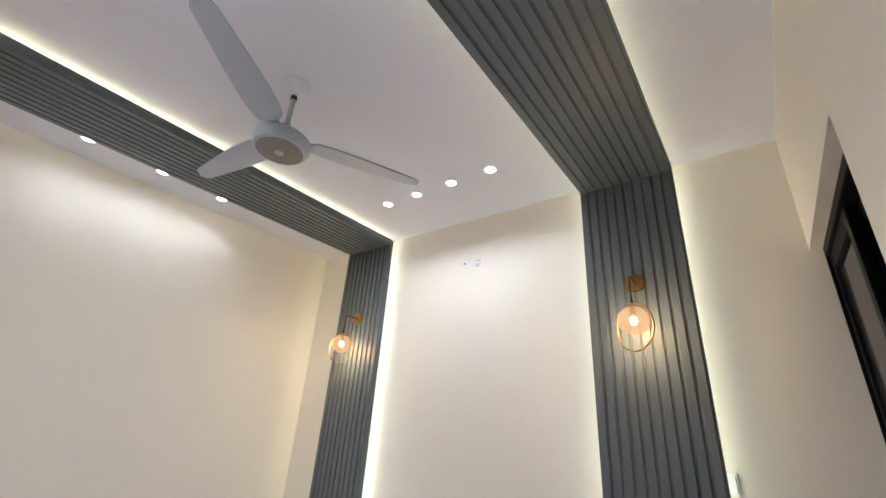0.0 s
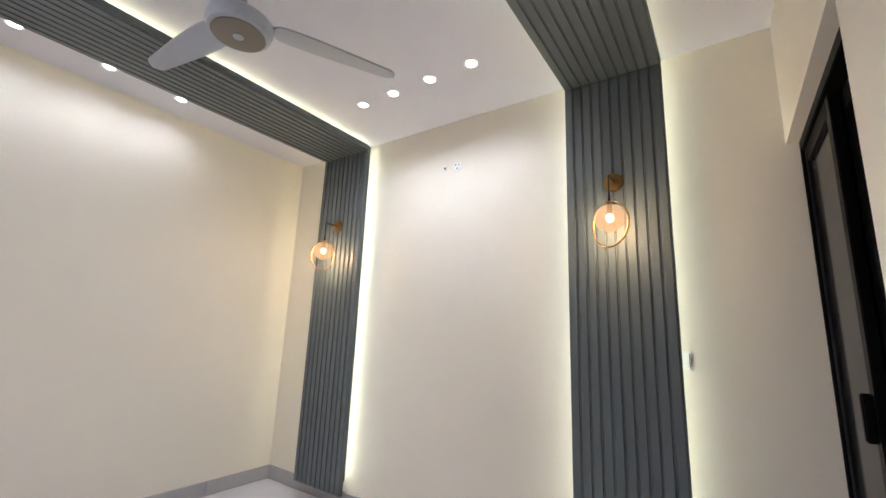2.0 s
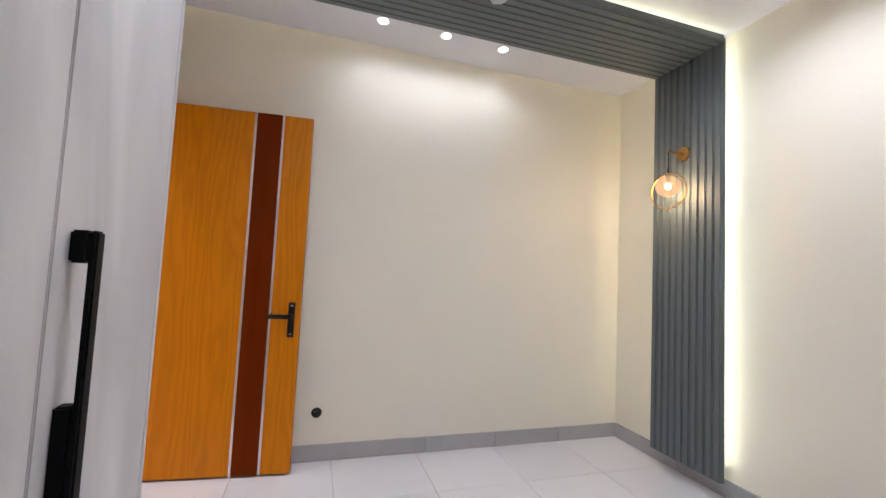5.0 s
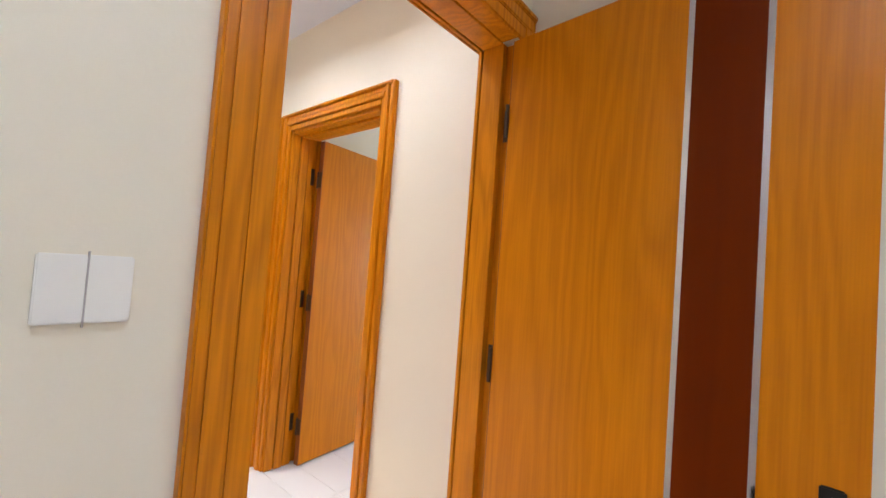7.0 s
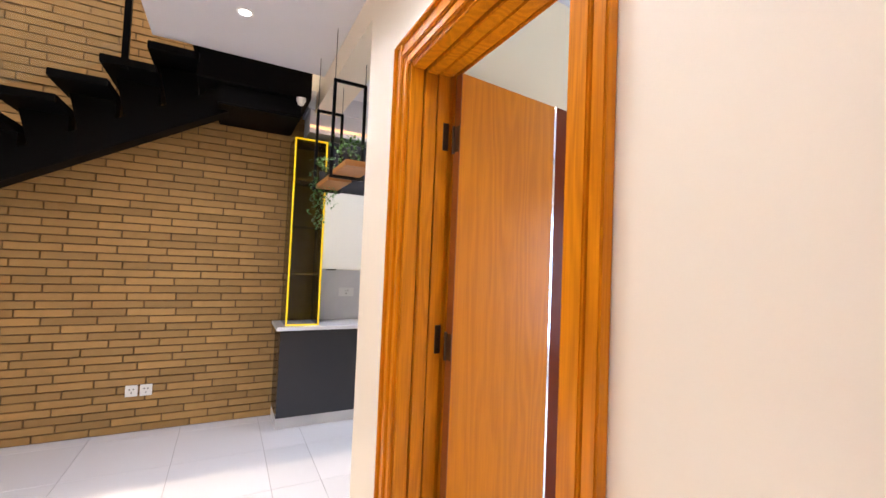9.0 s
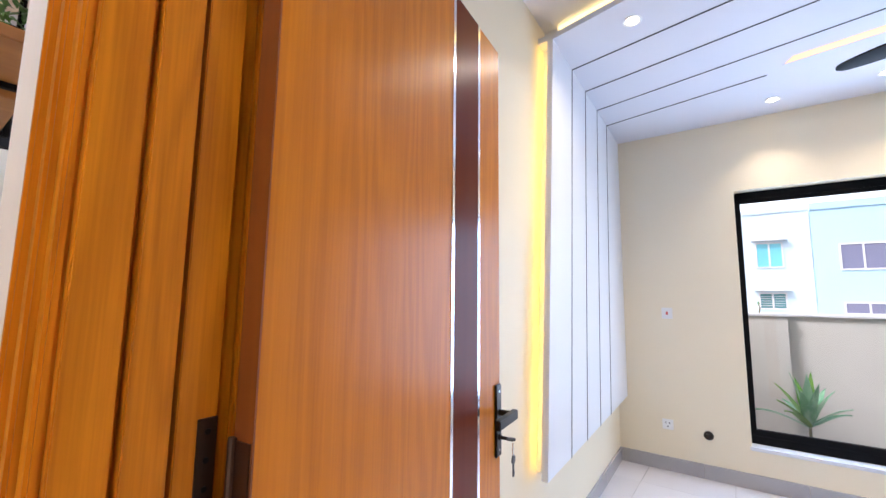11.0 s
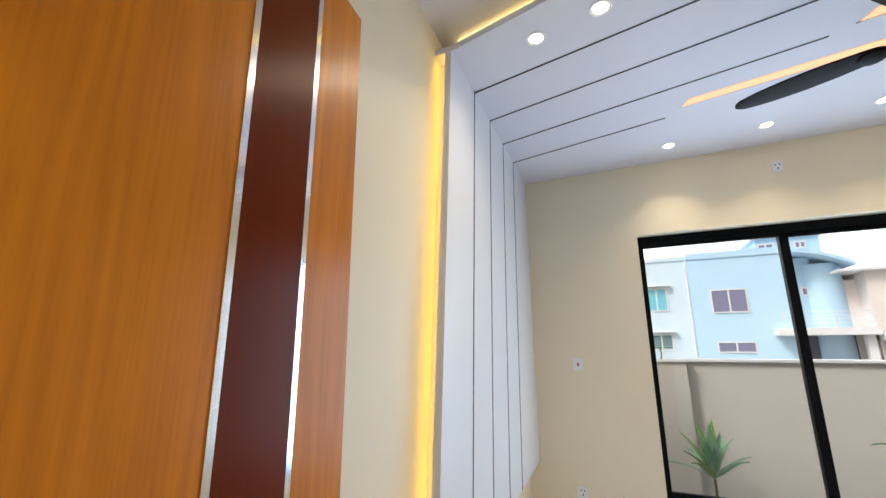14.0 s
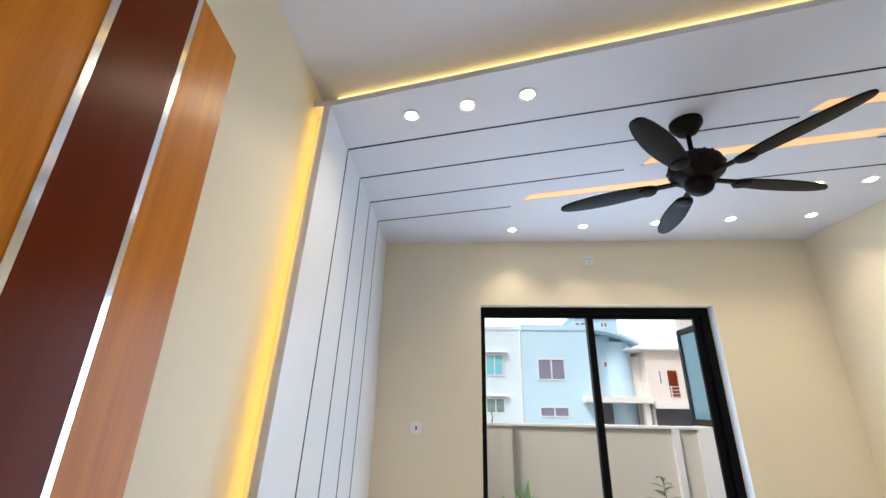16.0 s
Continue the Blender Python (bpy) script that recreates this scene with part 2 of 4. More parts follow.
# ---- builders ----
def bx(bm, x0, x1, y0, y1, z0, z1):
    """A box added to bm."""
    x0, x1, y0, y1, z0, z1 = min(x0, x1), max(x0, x1), min(y0, y1), max(y0, y1), min(z0, z1), max(z0, z1)
    v = [bm.verts.new((x, y, z)) for x in (x0, x1) for y in (y0, y1) for z in (z0, z1)]
    for q in ((0, 1, 3, 2), (4, 6, 7, 5), (0, 4, 5, 1), (2, 3, 7, 6), (0, 2, 6, 4), (1, 5, 7, 3)):
        bm.faces.new([v[i] for i in q])
    return bm


def boxes(*sets):
    bm = bmesh.new()
    for s in sets:
        bx(bm, *s)
    return bm


def bevelled(bm, width=0.003, segments=2):
    bmesh.ops.bevel(bm, geom=bm.edges[:], offset=width, segments=segments, affect="EDGES", clamp_overlap=True)
    return bm


def tube(bm, a, b, r, r2=None, n=12, caps=True):
    """A round bar from a to b."""
    a, b = Vector(a), Vector(b)
    m = (b - a).to_track_quat("Z", "Y").to_matrix().to_4x4()
    m.translation = (a + b) / 2
    bmesh.ops.create_cone(bm, cap_ends=caps, segments=n, radius1=r, radius2=r if r2 is None else r2, depth=(b - a).length, matrix=m)
    return bm


def lathe(bm, profile, centre, n=32, axis="Z"):
    """A turned shape: profile of (radius, height), round the axis through centre."""
    rings = []
    for r, h in profile:
        ring = []
        for i in range(n):
            a = 2 * math.pi * i / n
            p = (r * math.cos(a), r * math.sin(a), h)
            if axis == "Y":
                p = (p[0], p[2], p[1])
            ring.append(bm.verts.new(Vector(p) + Vector(centre)))
        rings.append(ring)
    for p, q in zip(rings, rings[1:]):
        for i in range(n):
            bm.faces.new((p[i], p[(i + 1) % n], q[(i + 1) % n], q[i]))
    bm.faces.new(rings[0][::-1])
    bm.faces.new(rings[-1])
    bmesh.ops.recalc_face_normals(bm, faces=bm.faces[:])
    return bm


def mesh(name, bm, mat, smooth=False):
    bmesh.ops.recalc_face_normals(bm, faces=bm.faces[:])
    me = bpy.data.meshes.new(name)
    bm.to_mesh(me)
    bm.free()
    me.materials.append(mat)
    if smooth:
        me.shade_smooth()
        me.set_sharp_from_angle(angle=radians(35))
    return me


def part(name, bm, mat, parent, label="", smooth=False):
    ob = new(name, mesh(name, bm, mat, smooth))
    ob.parent = parent
    return tagged(ob, label)


def thing(name, label, category, group="", at=(0, 0, 0)):
    ob = tagged(new(name), label, category, group)
    ob.location = at
    return ob


def structure(name, bm, mat, label, category="", smooth=False):
    return tagged(new(name, mesh(name, bm, mat, smooth)), label, category or name.split("_")[0], kind="structure")


def slab(corners, z0, z1):
    """An upright prism over a plan polygon."""
    bm = bmesh.new()
    lo = [bm.verts.new((x, y, z0)) for x, y in corners]
    hi = [bm.verts.new((x, y, z1)) for x, y in corners]
    bm.faces.new(lo)
    bm.faces.new(hi)
    for i in range(len(lo)):
        j = (i + 1) % len(lo)
        bm.faces.new((lo[i], lo[j], hi[j], hi[i]))
    return bm


# ---- levels and lines of the plan ----
W1 = 3.54        # first room: x 0..W1, y S1..0
S1 = -3.24
C1 = 2.745
HX = -0.085        # hall face of the wall with the second door
HB = -0.285       # its face in the second room
L2 = -5.208       # second room: y L2..R2, x XW..HB
R2 = -1.755
XW = -3.643
C2 = 2.635       # dropped ceiling of the second room
TOP = 2.95
BK = -7.33       # brick wall
D1 = (0.045, 0.884)     # first doorway, x
D2 = (-4.962, -4.083)    # second doorway, y
DH = 2.13

structure("wall_bed", boxes((HB, W1 + 0.2, 0, 0.15, 0, TOP)), CREAM, "plain cream painted wall behind the fluted panels", "wall")
structure("wall_left", boxes((HB, 0, S1 - 0.16, 0, 0, TOP)), CREAM, "plain cream painted bedroom wall", "wall")
structure("wall_right", boxes((W1, W1 + 0.2, S1 - 0.15, -1.04, 0, TOP), (W1, W1 + 0.2, -1.04, 0, 2.137, TOP)), CREAM, "cream painted wall with a recess for a sliding door", "wall")
# Unseen wall, added behind the dark glass to keep the recess dark.
structure("wall_outer_1", boxes((W1 + 0.2, W1 + 0.3, -1.6, 0.15, 0, TOP)), CREAM, "unseen wall added to close the door recess", "wall")
structure("wall_entry", boxes((0, D1[0], S1 - 0.16, S1, 0, TOP), (D1[1], W1 + 0.2, S1 - 0.16, S1, 0, TOP), (D1[0], D1[1], S1 - 0.16, S1, DH, TOP)), CREAM, "cream wall with the bedroom doorway", "wall")
structure("ceiling_bedroom", boxes((-0.05, W1 + 0.1, S1 - 0.05, 0.05, C1, C1 + 0.1)), CEILING, "flat white bedroom ceiling", "ceiling")
HS = S1 - 0.16
structure("wall_hall", boxes((HB, HX, -5.48, D2[0], 0, TOP), (HB, HX, D2[1], HS, 0, TOP), (HB, HX, D2[0], D2[1], DH, TOP), (HB, HX, BK, -5.48, 2.577, TOP)), HALLPAINT, "off-white hall wall with the second doorway and a header over the kitchen", "wall")
structure("wall_brick_backing", boxes((-4.0, 6.6, BK - 0.2, BK - 0.014, 0, 6.0)), MORTAR, "dark mortar bed of the brick wall", "wall")
# Unseen walls and ceiling, added to close the hall against outside light.
structure("wall_hall_far", boxes((6.4, 6.6, BK, HS, 0, 6.0)), HALLPAINT, "unseen off-white wall added to close the hall", "wall")
structure("wall_hall_side", boxes((W1 + 0.2, 6.6, HS, HS + 0.15, 0, 6.0), (HB, 3.74, HS + 0.002, HS + 0.12, TOP, 6.0)), HALLPAINT, "unseen off-white wall added to close the double-height hall", "wall")
structure("wall_upper", boxes((HB, HX, BK, HS, TOP, 6.0)), HALLPAINT, "unseen off-white upper wall added to close the stair void", "wall")
structure("ceiling_void", boxes((HB, 6.6, BK, HS, 6.0, 6.1)), CEILING, "unseen white ceiling added to close the stair void", "ceiling")
structure("ceiling_hall", boxes((HX, 1.0, -6.68, HS, 2.75, 2.95)), CEILING, "white hall ceiling slab ending at the stair void", "ceiling")
# second room and kitchen
structure("wall_room_left", slab([(XW - 0.2, L2 - 0.008), (HB, L2 + 0.13), (HB, L2 - 0.12), (XW - 0.2, L2 - 0.12)], 0, TOP), CREAM2, "warm cream wall behind the white grooved panel", "wall")
WY0, WY1, WZ0, WZ1 = -4.343, -2.557, 0.28, 2.097
structure("wall_window", boxes((XW - 0.2, XW, L2, WY0, 0, TOP), (XW - 0.2, XW, WY1, R2, 0, TOP), (XW - 0.2, XW, WY0, WY1, 0, WZ0), (XW - 0.2, XW, WY0, WY1, WZ1, TOP)), CREAM2, "warm cream wall with a large window", "wall")
structure("wall_room_right", boxes((XW - 0.2, HB, R2, R2 + 0.12, 0, TOP)), CREAM2, "plain warm cream room wall", "wall")
structure("ceiling_room", boxes((XW, HB, L2 - 0.05, R2, 2.755, 2.85)), CEILING, "white upper ceiling of the second room", "ceiling")
structure("wall_kitchen_end", boxes((-4.0, -3.8, BK, L2 - 0.12, 0, TOP)), HALLPAINT, "plain kitchen end wall", "wall")
structure("ceiling_kitchen", boxes((-4.0, HB, BK, L2 - 0.12, 2.75, 2.85)), CEILING, "white kitchen ceiling", "ceiling")
structure("floor", boxes((-4.0, 6.6, BK - 0.2, 0.15, -0.12, -0.004)), GROUT, "grey grout bed of the tiled floor", "floor")

# ---- things of the first room ----
def hidden_led(name, bm, mat, label):
    ob = thing(name, label, "led strip")
    part("diffuser", bm, mat, ob)
    return ob


def slat(length):
    """A rounded slat: x across 0..0.043, y depth 0..-0.02, z along."""
    bm = boxes((0, 0.0485, -0.014, 0, 0, length))
    edges = [e for e in bm.edges if all(v.co.y < -0.006 for v in e.verts) and abs(e.verts[0].co.z - e.verts[1].co.z) > 0.1]
    bmesh.ops.bevel(bm, geom=edges, offset=0.0075, segments=3, affect="EDGES")
    return bm


def fluted_portal(x0, x1):
    ob = thing("fluted_panel", "grey-green fluted panel up the wall and over the ceiling, backlit", "wall panel", "fluted panels")
    zt, zb, y = 2.657, 0.107, -0.09
    part("backing", boxes((x0, x1, y, y + 0.012, zb, zt + 0.035)), FLUTE, ob)
    part("ceiling_backing", boxes((x0, x1, S1, y, zt + 0.018, zt + 0.03)), FLUTE, ob)
    part("core", boxes((x0 + 0.07, x1 - 0.07, y + 0.012, 0, zb + 0.06, C1), (x0 + 0.07, x1 - 0.07, S1, y, zt + 0.03, C1)), FLUTE, ob)
    for xa, xb in ((x0, x0 + 0.012), (x1 - 0.012, x1)):
        part("side_board", boxes((xa, xb, S1, y, zt + 0.03, zt + 0.052)), FLUTE, ob)
    n = 10
    pitch = (x1 - x0 - 0.004) / n
    up, over = mesh("slat", slat(zt - zb), FLUTE), mesh("ceiling_slat", slat(y - S1), FLUTE)
    for i in range(n):
        x = x0 + 0.002 + i * pitch + (pitch - 0.0485) / 2
        s = new("slat", up)
        s.parent, s.location = ob, (x, y, zb)
        c = new("ceiling_slat", over)
        c.parent, c.matrix_basis = ob, Matrix(((1, 0, 0, x), (0, 0, -1, y), (0, 1, 0, zt + 0.018), (0, 0, 0, 1)))
    for side, xs in ((-1, x0 + 0.07), (1, x1 - 0.07)):
        mat = LED_LEMON if (side < 0 and x0 < 1) else LED_COOL
        part("led_strip", boxes((xs, xs + side * 0.006, y + 0.02, y + 0.036, zb + 0.08, zt + 0.03)), mat, ob, "bright led strip on the hidden edge")
        part("led_strip", boxes((xs, xs + side * 0.006, S1 + 0.02, y, zt + 0.045, zt + 0.06)), LED_LEMON, ob, "lemon led strip over the panel")
    return ob


fluted_portal(0.452, 0.968)
fluted_portal(2.573, 3.078)


def sconce(x, ring_turn):
    ob = thing("wall_sconce", "brass wall sconce with an amber glass globe in a ring, lit", "wall lamp", "sconces on the fluted panels", at=(x, -0.105, 2.05))
    part("back_plate", lathe(bmesh.new(), [(0.046, 0), (0.049, -0.004), (0.046, -0.014), (0.018, -0.02)], (0, 0, 0), 32, "Y"), BRASS, ob, "round antique brass plate", True)
    part("arm", tube(bmesh.new(), (0, -0.015, 0), (0, -0.135, 0.0), 0.006), BRASS, ob, "", True)
    part("cord", tube(tube(bmesh.new(), (0, -0.128, 0), (0, -0.128, -0.135), 0.0025, n=8), (0, -0.128, -0.10), (0, -0.128, -0.14), 0.004, 0.007, 10), BLACK, ob, "black cord", True)
    ring = bmesh.new()
    R, r = 0.112, 0.0045
    vs = [[ring.verts.new(((R + r * math.cos(b)) * math.cos(a), r * math.sin(b), (R + r * math.cos(b)) * math.sin(a))) for b in (k * math.pi / 4 for k in range(8))] for a in (k * math.pi / 24 for k in range(48))]
    for i in range(48):
        for j in range(8):
            ring.faces.new((vs[i][j], vs[(i + 1) % 48][j], vs[(i + 1) % 48][(j + 1) % 8], vs[i][(j + 1) % 8]))
    bmesh.ops.transform(ring, matrix=pose(0, -0.128, -0.256, 0, 0, ring_turn), verts=ring.verts)
    part("ring", ring, BRASS, ob, "brass ring round the globe", True)
    globe = bmesh.new()
    bmesh.ops.create_uvsphere(globe, u_segments=28, v_segments=18, radius=0.073, matrix=pose(0, -0.128, -0.225) @ Matrix.Diagonal((1, 1, 0.92, 1)))
    g = part("globe", globe, AMBERGLASS, ob, "amber glass globe", True)
    g.visible_shadow = False
    bulb = bmesh.new()
    bmesh.ops.create_uvsphere(bulb, u_segments=16, v_segments=10, radius=0.018, matrix=pose(0, -0.128, -0.225) @ Matrix.Diagonal((1, 1, 1.2, 1)))
    part("bulb", bulb, BULB, ob, "glowing bulb", True)
    part("socket", tube(bmesh.new(), (0, -0.128, -0.14), (0, -0.128, -0.198), 0.012, n=16), BRASS, ob, "", True)
    lamp = new("sconce_light", bpy.data.lights.new("sconce_light", "POINT"))
    lamp.data.energy, lamp.data.color, lamp.data.shadow_soft_size = 5.5, (1.0, 0.72, 0.42), 0.035
    lamp.location = (x, -0.233, 1.80)
    return ob


sconce(0.71, 14)
sconce(2.826, -32)


def downlight(x, y, z, warm, watts, angle=110, group="downlights"):
    ob = thing("downlight", "small round recessed ceiling downlight, lit", "downlight", group, at=(x, y, z))
    part("trim_ring", lathe(bmesh.new(), [(0.030, 0.001), (0.044, 0.001), (0.045, -0.003), (0.041, -0.005), (0.031, -0.002)], (0, 0, 0), 24), PLASTIC, ob, "", True)
    part("lens", lathe(bmesh.new(), [(0.031, 0.0), (0.029, -0.003), (0.010, -0.0045)], (0, 0, 0), 20), SPOTWARM if warm else SPOTGLOW, ob)
    spot_lamp(x, y, z - 0.012, watts, WARM if warm else COOL, angle)
    return ob


# (2.1, -2.44) is an unseen lamp added to brighten the room.
for x, y in ((0.275, -1.21), (0.285, -1.62), (0.29, -2.03), (1.325, -0.51), (1.595, -0.51), (1.885, -0.51), (2.178, -0.51), (1.42, -2.44), (2.1, -2.44)):
    downlight(x, y, C1, False, 5.2 if x < 0.5 else 30 if y < -2 else 12, 174 if x < 0.5 else 155)


def blade(bm, length, widths, curve=0.0, thick=0.008):
    """A paddle along +x from its half-widths at even steps, rounded where they fall to nothing; curve cups it across."""
    n = 20
    rows = []
    for i in range(n + 1):
        t = 0.5 - 0.5 * math.cos(math.pi * i / n)
        k = min(len(widths) - 2, int(t * (len(widths) - 1)))
        u = t * (len(widths) - 1) - k
        w = max(0.004, widths[k] * (1 - u) + widths[k + 1] * u)
        ends = min(1.0, t / 0.07, (1 - t) / 0.06)
        w *= math.sqrt(max(0.04, 1 - (1 - ends) ** 2))
        rows.append([(t * length, o * w, -curve * (1 - o * o)) for o in (-1, -0.5, 0, 0.5, 1)])
    up = [[bm.verts.new((x, y, z + thick / 2)) for x, y, z in r] for r in rows]
    dn = [[bm.verts.new((x, y, z - thick / 2)) for x, y, z in r] for r in rows]
    for i in range(n):
        for j in range(4):
            bm.faces.new((up[i][j], up[i + 1][j], up[i + 1][j + 1], up[i][j + 1]))
            bm.faces.new((dn[i][j], dn[i][j + 1], dn[i + 1][j + 1], dn[i + 1][j]))
        for j in (0, 4):
            bm.faces.new((up[i][j], dn[i][j], dn[i + 1][j], up[i + 1][j]))
    for i in (0, n):
        for j in range(4):
            bm.faces.new((up[i][j], up[i][j + 1], dn[i][j + 1], dn[i][j]))
    return bm


fan = thing("ceiling_fan", "pale grey three-blade ceiling fan with a taupe motor cap", "ceiling fan", at=(1.76, -1.585, C1))
part("canopy", lathe(bmesh.new(), [(0.062, 0), (0.062, -0.008), (0.052, -0.03), (0.022, -0.062), (0.014, -0.066)], (0, 0, 0), 28), CEILING, fan, "white canopy cup", True)
part("rod_pin", tube(tube(bmesh.new(), (-0.02, 0, -0.083), (0.02, 0, -0.083), 0.005, n=10), (0, 0, -0.076), (0, 0, -0.094), 0.015, n=16), GUNMETAL, fan, "dark fixing pin", True)
part("down_rod", tube(bmesh.new(), (0, 0, -0.06), (0, 0, -0.26), 0.012, n=16), FANWHITE, fan, "", True)
part("rod_cover", lathe(bmesh.new(), [(0.014, -0.225), (0.022, -0.245), (0.045, -0.285), (0.05, -0.30)], (0, 0, 0), 28), FANWHITE, fan, "", True)
part("motor_housing", lathe(bmesh.new(), [(0.05, -0.292), (0.10, -0.305), (0.122, -0.325), (0.124, -0.352), (0.113, -0.375), (0.10, -0.381)], (0, 0, 0), 40), FANWHITE, fan, "", True)
part("motor_cap", lathe(bmesh.new(), [(0.098, -0.379), (0.10, -0.384), (0.05, -0.389), (0.02, -0.389)], (0, 0, 0), 40), FANGREY, fan, "taupe round cap", True)
part("badge", lathe(bmesh.new(), [(0.02, -0.388), (0.02, -0.391), (0.008, -0.392)], (0, 0, 0), 20), FANWHITE, fan, "", True)
for k in range(3):
    b = part("blade", blade(bmesh.new(), 0.545, (0.052, 0.064, 0.063, 0.058, 0.051, 0.044, 0.037), 0.006), FANWHITE, fan, "", True)
    b.matrix_basis = pose(0, 0, -0.31, 0, 0, 65 + 120 * k) @ pose(0.115, 0, 0, 9, 0, 0)
    part("blade_arm", boxes((-0.03, 0.05, -0.022, 0.022, 0.004, 0.009)), FANWHITE, b)


def wardrobe():
    ob = thing("wardrobe", "tall whitewashed wood laminate wardrobe with black bar handles", "wardrobe")
    x0, y = 1.72, -2.65
    part("carcass", boxes((x0, W1, S1, y - 0.022, 0.0, 2.66)), PALEWOOD, ob)
    part("side_trim", boxes((x0 - 0.004, x0 + 0.012, S1, y - 0.001, 0.0, 2.66)), PALEWOOD, ob)
    xs = [x0 + 0.014, 2.108, 2.58, 3.05, W1 - 0.004]
    for i in range(4):
        d = part("door", bevelled(boxes((xs[i] + 0.002, xs[i + 1] - 0.002, y - 0.02, y, 0.08, 2.05)), 0.002), PALEWOOD, ob)
        part("loft_door", bevelled(boxes((xs[i] + 0.002, xs[i + 1] - 0.002, y - 0.02, y, 2.056, 2.64)), 0.002), PALEWOOD, ob)
        hx = xs[i + 1] - 0.045
        h = boxes((hx - 0.011, hx + 0.011, y + 0.022, y + 0.032, 0.62, 1.235), (hx - 0.011, hx + 0.011, y, y + 0.022, 1.19, 1.235), (hx - 0.011, hx + 0.011, y, y + 0.022, 0.62, 1.0))
        part("handle", bevelled(h, 0.003), BLACK, d, "black metal bar handle")
    return ob


wardrobe()


def door_frame(name, w, depth, label, jamb_bands, casing, head=1.0):
    """Origin at the middle of the opening on the floor; x across, y through the wall (0 to -depth).
    jamb_bands: (from, to, thickness) as shares of the depth; casing: (offset, width, thickness) of each moulding."""
    ob = tagged(new(name), label, "door frame", kind="structure")
    h = w / 2
    for s in (-1, 1):
        j = bmesh.new()
        for a, b, th in jamb_bands:
            bx(j, s * h, s * (h - th), -depth * a, -depth * b, 0, DH - 0.004)
        part("jamb", bevelled(j, 0.006, 3), OAKPALE, ob)
    t = bmesh.new()
    for a, b, th in jamb_bands:
        bx(t, -h + 0.034, h - 0.034, -depth * a, -depth * b, DH - th * head - 0.004, DH)
    part("head", bevelled(t, 0.004), OAKPALE, ob)
    for y0, d in ((0.0, 1), (-depth, -1)):
        for s in (-1, 1):
            a = bmesh.new()
            for o, wd, th in casing:
                bx(a, s * (h + o), s * (h + o + wd), y0, y0 + d * th, 0, DH + 0.09)
            part("architrave", bevelled(a, 0.004), OAKPALE, ob)
        a = bmesh.new()
        for o, wd, th in casing:
            o = min(o, 0.078)
            bx(a, -h - o, h + o, y0, y0 + d * (th - 0.0005), DH + o, DH + o + wd)
        part("head_architrave", bevelled(a, 0.004), OAKPALE, ob)
    return ob


f1 = door_frame("door_frame_1", D1[1] - D1[0], 0.16, "orange oak moulded door frame round the bedroom doorway",
                ((0.0, 0.37, 0.004), (0.36, 0.885, 0.031), (0.885, 0.91, 0.020), (0.91, 1.0, 0.034)),
                ((-0.010, 0.046, 0.015), (0.037, 0.044, 0.019), (0.082, 0.021, 0.026)), 0.2)
f1.matrix_world = pose((D1[0] + D1[1]) / 2, S1, 0)
f2 = door_frame("door_frame_2", D2[1] - D2[0], HX - HB, "orange oak moulded door frame round the second doorway",
                ((0.0, 0.27, 0.026), (0.27, 0.31, 0.010), (0.31, 0.56, 0.032), (0.56, 0.60, 0.012), (0.60, 0.86, 0.026), (0.86, 1.0, 0.003)),
                ((-0.012, 0.034, 0.014), (0.022, 0.028, 0.024), (0.05, 0.030, 0.017), (0.08, 0.016, 0.030)))


def jamb_hinges(frame_ob, x, y0, y1, heights):
    """Steel plates let into the jamb whose face lies at x, from y0 to y1 through the wall."""
    out = -1 if x > 0 else 1
    for z in heights:
        hp = bevelled(boxes((x, x + out * 0.003, y0, y1, z - 0.055, z + 0.055)), 0.001)
        hinge = part("hinge_plate", hp, HINGE, frame_ob, "dark bronze hinge plate")
        for dz in (-0.037, 0.0, 0.037):
            part("screw", tube(bmesh.new(), (x + out * 0.002, (y0 + y1) / 2, z + dz), (x + out * 0.004, (y0 + y1) / 2, z + dz), 0.004, n=10), GUNMETAL, hinge)


jamb_hinges(f2, (D2[1] - D2[0]) / 2 - 0.026, -0.172, -0.146, (0.27, 1.06, 1.86))
jamb_hinges(f1, -(D1[1] - D1[0]) / 2 + 0.004, -0.050, -0.018, (0.25, 1.04, 1.84))
f2.matrix_world = pose(HX, (D2[0] + D2[1]) / 2, 0, 0, 0, -90)


